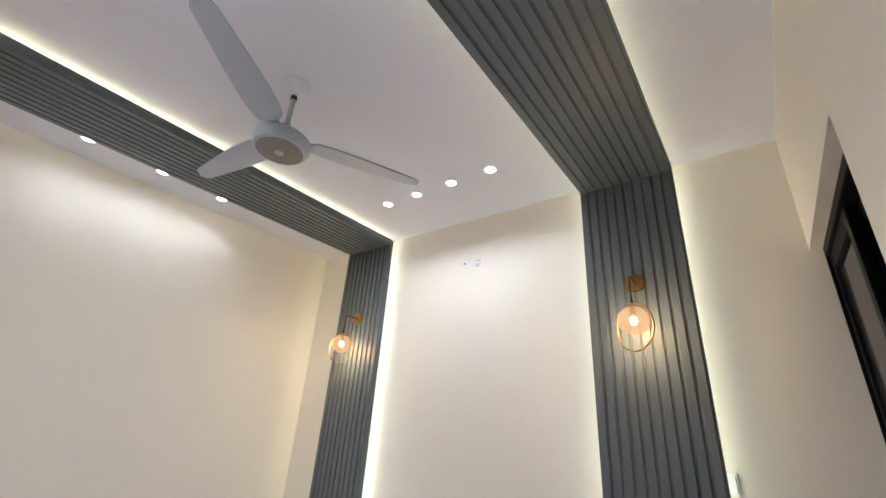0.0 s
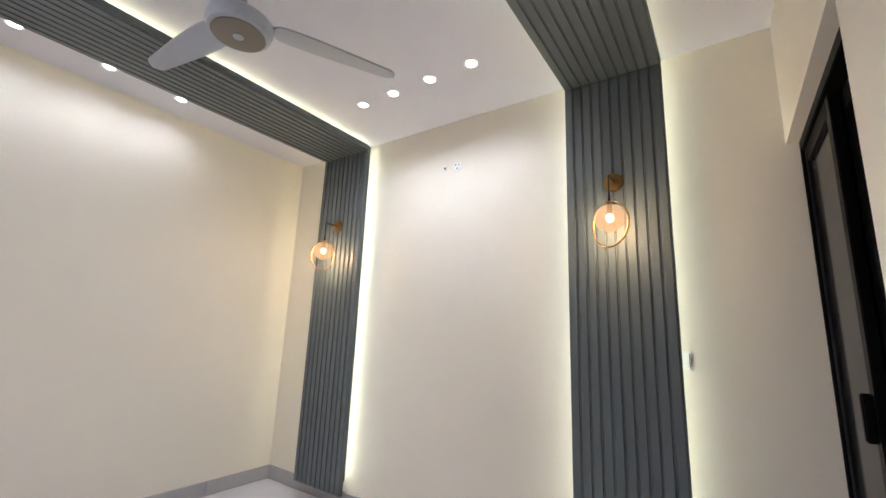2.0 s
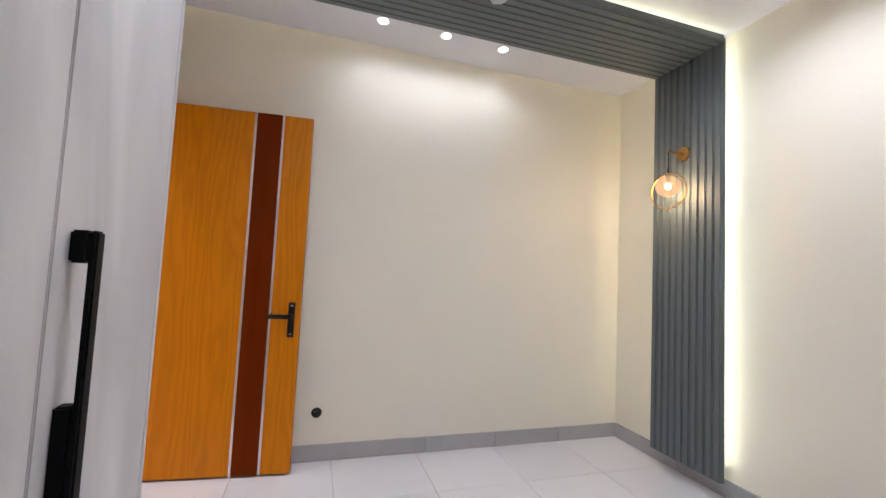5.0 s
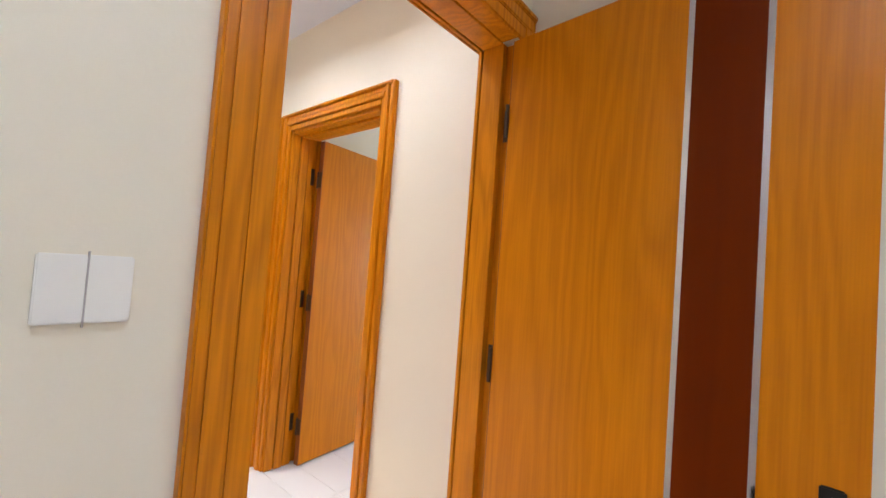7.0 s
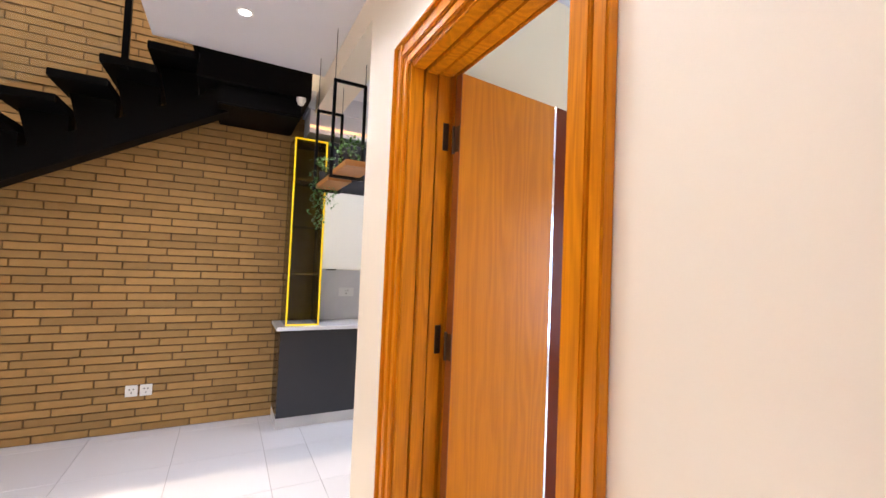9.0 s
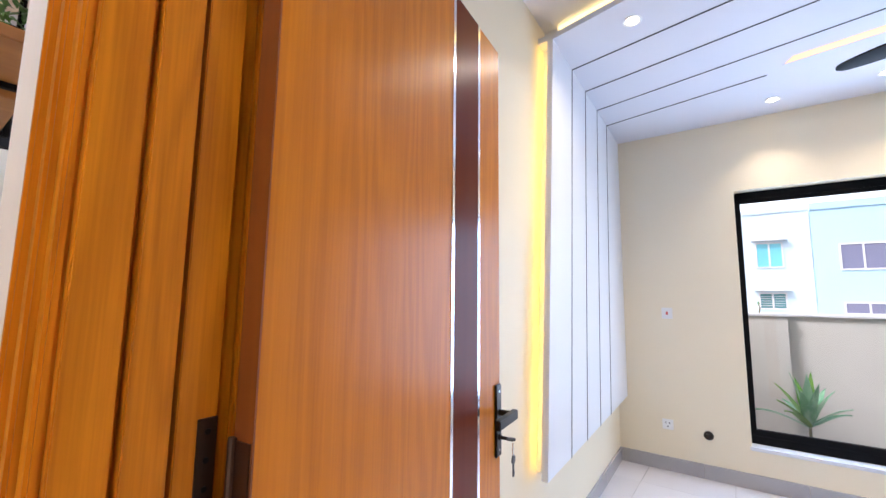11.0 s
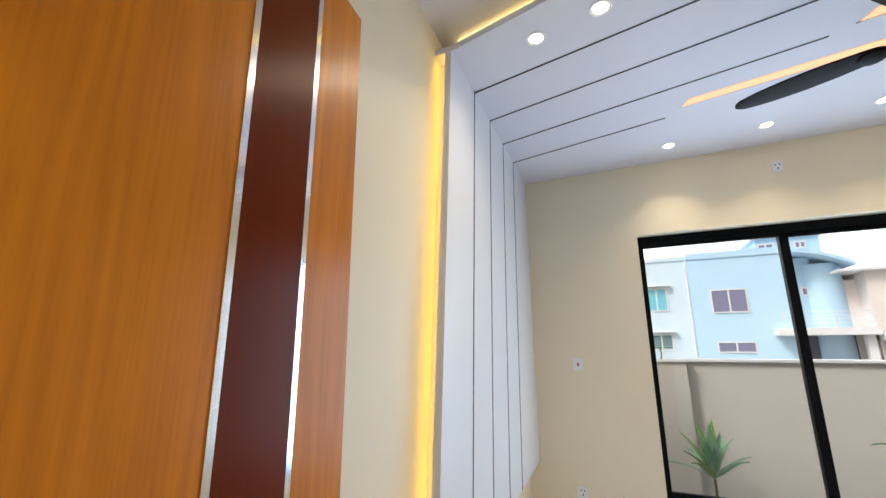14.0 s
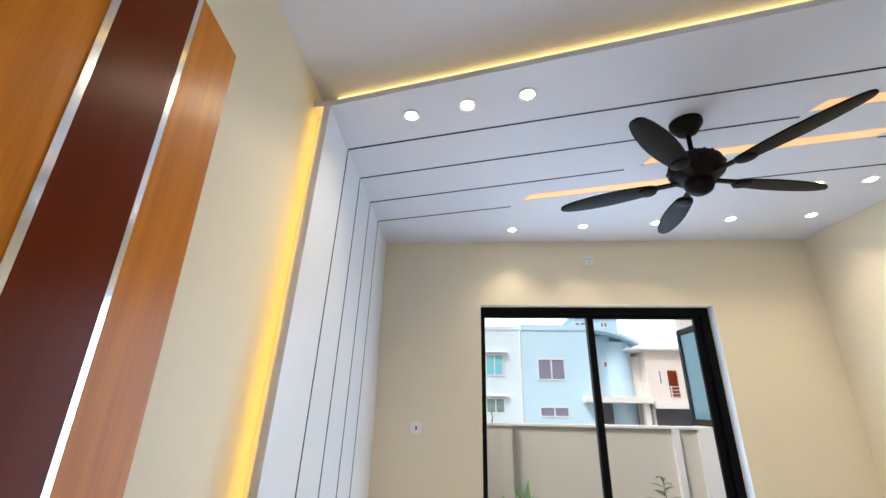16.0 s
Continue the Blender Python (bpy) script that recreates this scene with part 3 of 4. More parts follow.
def door_leaf(name, w, s1, s2, at, angle, keys, label, h=2.11, inset=0.03, lift=0.0):
    """Hinge edge at x 0; the seen face at y -0.04."""
    ob = thing(name, label, "door")
    lw = w + 0.03 - inset
    part("panel", bevelled(boxes((0, w, -0.04, 0, 0.012, h)), 0.002), OAK, ob, "orange oak veneer")
    part("edge_lipping", boxes((-0.0008, 0.004, -0.0396, -0.0004, 0.0125, h - 0.0005)), LIPPING, ob, "red-brown stained edge")
    for y0, y1 in ((-0.0412, -0.038), (-0.002, 0.0012)):
        part("stripe", boxes((w - s1, w - s2, y0, y1, 0.0125, h - 0.0005)), MAROON, ob, "maroon lacquer stripe")
        for x in (w - s1, w - s2):
            part("chrome_strip", boxes((x - 0.0065, x + 0.0065, y0 - 0.0008, y1 + 0.0008, 0.0125, h - 0.0005)), CHROME, ob, "chrome strip")
    for side, y in ((-1, -0.04), (1, 0.0)):
        lock = part("lock_plate", bevelled(boxes((lw - 0.068, lw - 0.03, y, y + side * 0.008, 0.79 + lift, 0.995 + lift)), 0.003), GUNMETAL, ob, "dark brushed metal lock plate")
        lever = tube(bmesh.new(), (lw - 0.049, y, 0.915 + lift), (lw - 0.049, y + side * 0.055, 0.915 + lift), 0.009, n=14)
        bx(lever, lw - 0.175, lw - 0.038, y + side * 0.045, y + side * 0.062, 0.902 + lift, 0.928 + lift)
        part("lever", bevelled(lever, 0.003), GUNMETAL, lock, "", True)
        part("cylinder", tube(bmesh.new(), (lw - 0.049, y, 0.845 + lift), (lw - 0.049, y + side * 0.013, 0.845 + lift), 0.009, n=14), GUNMETAL, lock, "", True)
        for z in (0.975, 0.81):
            part("screw", tube(bmesh.new(), (lw - 0.049, y, z + lift), (lw - 0.049, y + side * 0.0095, z + lift), 0.004, n=10), CHROME, lock, "", True)
        if keys and side < 0:
            k = tube(bmesh.new(), (lw - 0.049, y - 0.012, 0.845 + lift), (lw - 0.049, y - 0.034, 0.845 + lift), 0.005, n=12)
            lathe(k, [(0.004, -0.002), (0.0135, -0.0015), (0.0135, 0.0015), (0.004, 0.002)], (lw - 0.049, y - 0.044, 0.845 + lift), 18)
            part("key", k, GUNMETAL, lock, "", True)
            ring = tube(tube(bmesh.new(), (lw - 0.049, y - 0.05, 0.836 + lift), (lw - 0.052, y - 0.05, 0.815 + lift), 0.0022, n=8), (lw - 0.052, y - 0.05, 0.815 + lift), (lw - 0.047, y - 0.05, 0.80 + lift), 0.0022, n=8)
            part("key_ring", ring, CHROME, lock, "", True)
            k2 = lathe(bmesh.new(), [(0.004, -0.002), (0.013, -0.0015), (0.013, 0.0015), (0.004, 0.002)], (lw - 0.047, y - 0.05, 0.79 + lift), 18, "Y")
            bx(k2, lw - 0.052, lw - 0.044, y - 0.0515, y - 0.0485, 0.745 + lift, 0.78 + lift)
            bx(k2, lw - 0.044, lw - 0.041, y - 0.0515, y - 0.0485, 0.75 + lift, 0.758 + lift)
            part("hanging_key", k2, GUNMETAL, lock, "", True)
    for z in (0.25, 1.04, 1.84):
        hg = boxes((-0.003, 0.0, -0.036, -0.004, z - 0.05, z + 0.05))
        tube(hg, (-0.004, -0.002 if keys else -0.045, z - 0.054), (-0.004, -0.002 if keys else -0.045, z + 0.054), 0.006, n=10)
        part("hinge", hg, HINGE, ob, "dark bronze hinge")
    ob.matrix_world = pose(*at, 0, 0, 0, angle)
    return ob


door_leaf("door", 0.85, 0.323, 0.169, (0.05, S1 - 0.005), 85.2, False, "orange oak door with a maroon stripe, open against the wall")
door_leaf("door", 0.840, 0.308, 0.156, (-0.2616, -4.896), 186.3, True, "orange oak door with a maroon stripe and keys, standing open", 2.095, 0.005, 0.032)


def plate(name, label, at, rz, w=0.075, h=0.075, pins=(), mat=PLASTIC, category="socket"):
    """A wall plate whose back lies at y 0 and whose face looks to -y before the turn."""
    ob = thing(name, label, category)
    part("cover", bevelled(boxes((-w / 2, w / 2, -0.009, 0, -h / 2, h / 2)), 0.002), mat, ob)
    for x, z, a, b, m in pins:
        part("slot", boxes((x - a / 2, x + a / 2, -0.0105, -0.006, z - b / 2, z + b / 2)), m, ob)
    ob.matrix_world = pose(*at, 0, 0, rz)
    return ob


PINS = [(-0.012, 0.012, 0.007, 0.009, DARKHOLE), (0.012, 0.012, 0.007, 0.009, DARKHOLE), (0, -0.014, 0.008, 0.009, DARKHOLE)]
plate("wall_socket", "small white socket plate high on the cream wall", (1.778, 0, 2.39), 0, 0.05, 0.06, PINS)
plate("cable_outlet", "small round cable outlet high on the cream wall", (1.674, 0, 2.395), 0, 0.022, 0.03, [(0, 0, 0.012, 0.014, DARKHOLE)], category="outlet")
plate("light_switch", "white switch plate beside the fluted panel", (3.075, 0, 1.162), 0, 0.07, 0.085, [(0.027, 0, 0.0025, 0.06, DARKHOLE)], category="switch")
plate("wall_socket", "white double socket plate low on the cream wall", (3.085, 0, 0.333), 0, 0.09, 0.09, PINS)
plate("light_switch", "large white two-gang switch beside the doorway", (1.116, S1, 1.285), 180, 0.10, 0.09, [(0, 0, 0.002, 0.10, SKIRT)], category="switch")


def pipe_outlet(at, rz, label):
    ob = thing("pipe_outlet", label, "pipe outlet")
    part("hole_rim", lathe(bmesh.new(), [(0.030, 0.0), (0.032, -0.004), (0.022, -0.008), (0.018, -0.003)], (0, 0, 0), 20, "Y"), DARKHOLE, ob, "", True)
    part("pipe_stub", tube(tube(bmesh.new(), (-0.006, 0, 0.004), (-0.004, -0.03, 0.006), 0.009, n=10), (0.01, 0, -0.006), (0.012, -0.024, -0.02), 0.006, n=8), GUNMETAL, ob, "", True)
    ob.matrix_world = pose(*at, 0, 0, rz)


pipe_outlet((0, -2.269, 0.297), 90, "dark copper pipe outlet low on the cream wall")

# sliding door in the recess
sd = tagged(new("door_sliding"), "black aluminium sliding door with dark glass in a recess", "door", kind="structure")
X = W1 + 0.045
part("outer_frame", bevelled(boxes((X, X + 0.09, -1.04, -1.0, 0, 2.137), (X, X + 0.09, -0.015, 0, 0, 2.137), (X, X + 0.09, -1.0, -0.015, 2.09, 2.137), (X, X + 0.09, -1.0, -0.015, 0, 0.04)), 0.003), BLACK, sd)
for y0, y1, xo in ((-0.53, -0.015, 0.012), (-1.0, -0.47, 0.05)):
    s = part("sash", bevelled(boxes((X + xo, X + xo + 0.03, y0, y0 + 0.055, 0.04, 2.09), (X + xo, X + xo + 0.03, y1 - 0.055, y1, 0.04, 2.09), (X + xo, X + xo + 0.03, y0 + 0.055, y1 - 0.055, 2.02, 2.09), (X + xo, X + xo + 0.03, y0 + 0.055, y1 - 0.055, 0.04, 0.12)), 0.003), BLACK, sd)
    part("pane", boxes((X + xo + 0.012, X + xo + 0.018, y0 + 0.055, y1 - 0.055, 0.12, 2.02)), DARKGLASS, s, "dark glass")
part("pull_handle", bevelled(boxes((X - 0.016, X + 0.012, -0.515, -0.49, 0.98, 1.12)), 0.004), BLACK, sd)

# ---- things of the second room ----
PY, PF = -5.057, -5.140     # front of the white panel at its near and far ends
SK = 0.20                   # the ceiling design runs askew
LEAN, PB = 0.19, 0.505      # the grooves lean along the wall from its foot, at PB, to the ceiling


def py(x):
    return PY + (x + 1.853) / (XW + 1.853) * (PF - PY)


panel = thing("white_panel", "white wall panel with black grooves folding over onto the ceiling, edge-lit", "wall panel")
EDGE = -1.91


def leaning(corners, z0=PB, z1=C2, lean=LEAN):
    """A prism over a plan polygon whose foot is shifted along the wall; the corners on the window wall stay plumb."""
    bm = slab(corners, z0, z1)
    for v in bm.verts:
        if v.co.x > XW + 0.01:
            dx = lean * (z1 - v.co.z) / (C2 - PB)
            v.co.x, v.co.y = v.co.x + dx, v.co.y + dx * (PF - PY) / (XW + 1.853)
    return bm


part("wall_face", leaning([(XW, PF), (EDGE, py(EDGE)), (EDGE, py(EDGE) - 0.03), (XW, PF - 0.03)]), WHITE, panel)
part("wall_core", leaning([(XW, PF - 0.03), (EDGE - 0.08, PY - 0.03), (EDGE - 0.08, L2 - 0.02), (XW, L2 - 0.02)]), WHITE, panel)
SE = 0.225
NEAR = EDGE + SE * (R2 - PY)
part("ceiling_face", slab([(XW, L2), (EDGE, L2), (EDGE, PY), (NEAR, R2), (XW, R2)], C2, C2 + 0.03), CEILING, panel, "dropped white ceiling panel")
part("ceiling_core", slab([(XW, L2), (EDGE - 0.10, L2), (EDGE - 0.10, PY), (NEAR - 0.10, R2), (XW, R2)], C2 + 0.03, 2.755), CEILING, panel)
part("led_strip", leaning([(EDGE - 0.046, py(EDGE) - 0.030), (EDGE - 0.030, py(EDGE) - 0.030), (EDGE - 0.030, py(EDGE) - 0.040), (EDGE - 0.046, py(EDGE) - 0.040)], PB + 0.01), LED_AMBER, panel, "amber led strip behind the edge")
part("led_strip", slab([(EDGE - 0.10, PY), (EDGE - 0.075, PY), (NEAR - 0.075, R2), (NEAR - 0.10, R2)], 2.728, 2.746), LED_COVE, panel, "amber led strip over the ceiling edge")
for x, ex, ey in ((-2.257, -2.257 + SK * (R2 - py(-2.257)), R2), (-2.56, -2.09, -2.872), (-2.88, -2.526, -3.527), (-3.192, -2.977, -4.138)):
    y = py(x)
    part("groove", leaning([(x - 0.004, y + 0.002), (x + 0.004, y + 0.002), (x + 0.004, y - 0.006), (x - 0.004, y - 0.006)]), GROOVE, panel, "thin black groove line")
    part("ceiling_groove", slab([(x - 0.005, y), (x + 0.005, y), (ex + 0.005, ey), (ex - 0.005, ey)], C2 - 0.002, C2), GROOVE, panel, "thin black groove line")
for ax, ay, bx2, by2 in ((-2.663, -2.816, -2.45, R2), (-2.267, -2.378, -2.14, R2)):
    part("ceiling_groove", slab([(ax - 0.005, ay), (ax + 0.005, ay), (bx2 + 0.005, by2), (bx2 - 0.005, by2)], C2 - 0.002, C2), GROOVE, panel, "thin black groove line")


def slot_light(ax, ay, bx2, by2, w=0.035):
    ob = thing("slot_light", "long warm light slot in the white ceiling", "slot light", "ceiling light slots")
    part("diffuser", slab([(ax - w, ay), (ax + w, ay + 0.03), (bx2 + w, by2), (bx2 - w, by2 - 0.03)], C2 - 0.003, C2), LED_SLOT, ob)
    part("trim", slab([(ax - w - 0.008, ay - 0.01), (ax - w, ay), (bx2 - w, by2 - 0.03), (bx2 - w - 0.008, by2 - 0.03)], C2 - 0.006, C2), CEILING, ob)


slot_light(-2.844, -4.058, -2.643, -3.10)
slot_light(-2.433, -3.443, -2.22, -2.371)
slot_light(-2.013, -2.858, -1.935, -2.45)
for x, y in ((-3.381, -4.093), (-3.330, -3.563), (-3.282, -3.043), (-3.226, -2.543), (-3.176, -2.033), (-2.691, -2.053), (-2.735, -2.323), (-1.994, -4.691), (-1.934, -4.423), (-1.878, -4.155)):
    downlight(x, y, C2, True, 18 if y > -4.1 or x < -2.5 else 13, 105 if y > -4.1 or x < -2.5 else 145, "warm downlights")

fan2 = thing("ceiling_fan", "dark bronze five-blade ceiling fan", "ceiling fan", at=(-2.11, -3.378, C2))
part("canopy", lathe(bmesh.new(), [(0.072, 0), (0.072, -0.02), (0.045, -0.06), (0.02, -0.075)], (0, 0, 0), 32), FANBLACK, fan2, "", True)
part("down_rod", tube(bmesh.new(), (0, 0, -0.07), (0, 0, -0.19), 0.011, n=14), FANBLACK, fan2, "", True)
part("motor_housing", lathe(bmesh.new(), [(0.025, -0.165), (0.05, -0.185), (0.085, -0.20), (0.11, -0.225), (0.118, -0.26), (0.112, -0.29), (0.09, -0.31), (0.06, -0.325)], (0, 0, 0), 40), FANBLACK, fan2, "", True)
part("switch_cup", lathe(bmesh.new(), [(0.058, -0.322), (0.062, -0.345), (0.05, -0.37), (0.03, -0.385), (0.012, -0.39)], (0, 0, 0), 32), FANBLACK, fan2, "", True)
for k in range(5):
    b = part("blade", blade(bmesh.new(), 0.46, (0.032, 0.044, 0.052, 0.055, 0.052, 0.043, 0.024), 0.003), FANBLACK, fan2, "", True)
    b.matrix_basis = pose(0, 0, -0.315, 0, 0, 27 + 72 * k) @ pose(0.165, 0, 0, 7, 0, 0)
    iron = bevelled(boxes((-0.105, 0.02, -0.015, 0.015, -0.004, 0.010)), 0.004)
    lathe(iron, [(0.040, -0.006), (0.038, -0.013), (0.026, -0.017), (0.012, -0.018)], (0.045, 0, 0), 20)
    part("blade_iron", iron, FANBLACK, b, "", True)
for k in range(16):
    a = 2 * math.pi * k / 16
    part("motor_rib", tube(bmesh.new(), (0.095 * math.cos(a), 0.095 * math.sin(a), -0.205), (0.121 * math.cos(a), 0.121 * math.sin(a), -0.268), 0.004, n=6), FANBLACK, fan2)

# window
win = tagged(new("window_1"), "large black aluminium sliding window with a pale sill", "window", kind="structure")
X = XW - 0.09
part("window_frame", bevelled(boxes((X - 0.06, X, WY0, WY0 + 0.012, WZ0, WZ1), (X - 0.06, X, WY1 - 0.06, WY1, WZ0, WZ1), (X - 0.06, X, WY0 + 0.012, WY1 - 0.06, WZ1 - 0.06, WZ1), (X - 0.06, X, WY0 + 0.012, WY1 - 0.06, WZ0, WZ0 + 0.06)), 0.003), BLACK, win)
MY = -3.475
for y0, y1, xo, sa, sb in ((WY0 + 0.012, MY + 0.025, 0.0, 0.022, 0.05), (MY - 0.025, WY1 - 0.06, 0.03, 0.05, 0.05)):
    s = part("sash", bevelled(boxes((X - 0.028 - xo, X - xo + 0.002, y0, y0 + sa, WZ0 + 0.06, WZ1 - 0.06), (X - 0.028 - xo, X - xo + 0.002, y1 - sb, y1, WZ0 + 0.06, WZ1 - 0.06), (X - 0.028 - xo, X - xo + 0.002, y0 + sa, y1 - sb, WZ1 - 0.085, WZ1 - 0.06), (X - 0.028 - xo, X - xo + 0.002, y0 + sa, y1 - sb, WZ0 + 0.06, WZ0 + 0.10)), 0.002), BLACK, win)
    p = part("pane", boxes((X - 0.016 - xo, X - 0.011 - xo, y0 + sa, y1 - sb, WZ0 + 0.10, WZ1 - 0.085)), WINGLASS, s)
    p.visible_shadow = False
part("window_sill", bevelled(boxes((X, XW + 0.015, WY0 - 0.01, WY1 + 0.01, WZ0 - 0.022, WZ0 + 0.002)), 0.003), MARBLE, win, "pale marble sill")
part("reveal", boxes((X, XW - 0.001, WY1 - 0.003, WY1, WZ0, WZ1)), OUTWHITE, win, "white painted reveal")
cas = part("open_sash", bevelled(boxes((X - 0.12, X - 0.08, WY1 - 0.03, WY1 - 0.005, 1.22, 2.0), (X - 0.52, X - 0.47, WY1 - 0.03, WY1 - 0.005, 1.22, 2.0), (X - 0.47, X - 0.12, WY1 - 0.03, WY1 - 0.005, 1.95, 2.0), (X - 0.47, X - 0.12, WY1 - 0.03, WY1 - 0.005, 1.22, 1.27)), 0.003), BLACK, win, "black sash standing open outside")
part("open_pane", boxes((X - 0.47, X - 0.12, WY1 - 0.02, WY1 - 0.015, 1.27, 1.95)), CYANGLASS, cas, "blue tinted glass with sky reflection in its colour")

plate("wall_socket", "white socket plate high above the window", (XW, -3.459, 2.464), 90, 0.06, 0.075, PINS)
plate("light_switch", "white switch plate with a red indicator beside the window", (XW, -4.824, 1.182), 90, 0.075, 0.085, [(0, 0, 0.014, 0.024, RED)], category="switch")
plate("wall_socket", "white socket plate low beside the window", (XW, -4.857, 0.338), 90, 0.075, 0.075, PINS)
pipe_outlet((XW, -4.595, 0.305), 90, "dark pipe outlet low on the cream wall")

# ---- outside the window ----
structure("ground", boxes((-120, XW - 0.2, -90, 90, -0.32, -0.22)), PAVING, "bare grey paved ground outside", "ground")
structure("backdrop", boxes((-118, -117, -90, 90, -0.2, 70)), SKYGLOW, "pale hazy sky behind the houses", "sky")
structure("wall_boundary", bevelled(boxes((-5.75, -5.6, -9, 3, -0.25, 1.13), (-5.6, -5.5, -9, -3.97, -0.25, 1.13)), 0.004), OUTWALL, "grey rendered boundary wall", "wall")
structure("wall_coping", bevelled(boxes((-5.78, -5.48, -9, -3.95, 1.13, 1.16), (-5.78, -5.57, -3.95, 3, 1.13, 1.16)), 0.004), OUTWHITE, "white coping of the boundary wall", "coping")
structure("wall_wing", boxes((-5.95, -5.79, -1.77, -1.2, -0.25, 3.6), (-5.6, -5.55, -2.2, -2.13, -0.25, 1.13), (-5.6, -5.57, -1.92, -1.3, -0.25, 1.13)), OUTWHITE, "white painted wall edge beside the boundary wall", "wall")


def strap_plant(x, y, z, n, size, label):
    ob = thing("plant", label, "plant", at=(x, y, z))
    part("stem", tube(tube(bmesh.new(), (0.01, -0.01, 0), (0, 0, 0.26), 0.016, 0.012, 10), (0, 0, 0.26), (0, 0, 0.42), 0.012, 0.010, 10), STEM, ob, "", True)
    rng = random.Random(5)
    for i in range(n):
        a, up = 2.4 * i + rng.uniform(-0.3, 0.3), 0.12 + 1.05 * (i / n)
        ln = size * rng.uniform(0.8, 1.05)
        bm = bmesh.new()
        rows = []
        px, pz = 0.0, 0.35 + 0.07 * (1 - i / n)
        for k in range(9):
            t = k / 8
            w = 0.044 * math.sin(math.pi * min(1, 0.10 + 0.90 * t) ** 0.8)
            c, s = math.cos(a), math.sin(a)
            rows.append([bm.verts.new((px * c - o * w * s, px * s + o * w * c, pz + abs(o) * 0.012)) for o in (-1, 0, 1)])
            bend = up + 0.75 * t * t * (i / n)
            px, pz = px + ln / 8 * math.sin(bend), pz + ln / 8 * math.cos(bend)
        for p, q in zip(rows, rows[1:]):
            for j in range(2):
                bm.faces.new((p[j], p[j + 1], q[j + 1], q[j]))
        part("leaf", bm, (LEAFPALE, LEAFLIME, LEAFPALE)[i % 3], ob, "", True)
    return ob


strap_plant(-5.1, -3.905, -0.22, 16, 0.43, "green and cream strap-leaved plant before the boundary wall")


def leafy_plant(x, y, z, h, label):
    ob = thing("plant", label, "plant", at=(x, y, z))
    part("stem", tube(tube(bmesh.new(), (0, 0, 0), (0.02, 0.01, h * 0.6), 0.008, 0.006, 8), (0.02, 0.01, h * 0.6), (-0.01, 0, h), 0.006, 0.003, 8), STEM, ob, "", True)
    rng = random.Random(7)
    for i in range(11):
        bm = bmesh.new()
        hh, a, ln = h * (0.72 + 0.28 * (i / 11)), 2.4 * i, h * rng.uniform(0.20, 0.30) * (1.15 - 0.75 * i / 11)
        rows = []
        for k in range(5):
            t = k / 4
            w = 0.16 * ln * math.sin(math.pi * (0.08 + 0.9 * t))
            c, s = math.cos(a), math.sin(a)
            rows.append([bm.verts.new((ln * t * c - o * w * s, ln * t * s + o * w * c, hh + 0.05 * math.sin(2.2 * t) - 0.03 * t)) for o in (-1, 1)])
        for p, q in zip(rows, rows[1:]):
            bm.faces.new((p[0], p[1], q[1], q[0]))
        part("leaf", bm, LEAF, ob, "", True)
    return ob


leafy_plant(-5.1, -2.56, -0.22, 0.94, "tall thin green leafy plant before the boundary wall")
leafy_plant(-5.5, -4.2, 1.16, 0.10, "small green sprig on top of the boundary wall")

# houses across the road, with their fronts in the plane FX
FX = -33.5


def far_window(house, y0, y1, z0, z1, x=FX, n=2, mat=OUTGLASS, bars=0):
    w = part("window", boxes((x - 0.02, x + 0.05, y0, y1, z0, z0 + 0.09), (x - 0.02, x + 0.05, y0, y1, z1 - 0.09, z1), *[(x - 0.02, x + 0.05, y0 + (y1 - y0 - 0.09) * k / n, y0 + (y1 - y0 - 0.09) * k / n + 0.09, z0 + 0.09, z1 - 0.09) for k in range(n + 1)]), OUTWHITE, house, "white framed window")
    st = (y1 - y0 - 0.09) / n
    for k in range(n):
        part("pane", boxes((x - 0.01, x + 0.015, y0 + st * k + 0.09, y0 + st * (k + 1), z0 + 0.09, z1 - 0.09)), mat, w)
    for k in range(bars):
        zb = z0 + 0.09 + (z1 - z0 - 0.18) * (k + 1) / (bars + 1)
        part("bar", boxes((x + 0.02, x + 0.045, y0 + 0.09, y1 - 0.09, zb - 0.015, zb + 0.015)), OUTWHITE, w)


def balcony(house, y0, y1, z0, z1, depth, x=FX, gap=0.9):
    """A projecting slab with a railing of level bars between posts."""
    part("balcony_slab", bevelled(boxes((x - 1.0, x + depth, y0, y1, z0, z1)), 0.03), OUTWHITE, house, "white balcony slab")
    for k in range(4):
        part("rail", boxes((x + depth - 0.12, x + depth - 0.07, y0 + 0.3, y1 - 0.15, z1 + 0.25 + k * 0.23, z1 + 0.29 + k * 0.23)), OUTWHITE, house)
    n = max(2, round((y1 - y0) / gap))
    for k in range(n + 1):
        y = y0 + 0.3 + (y1 - y0 - 0.5) * k / n
        part("rail_post", boxes((x + depth - 0.13, x + depth - 0.07, y, y + 0.06, z1, z1 + 1.02)), OUTWHITE, house)


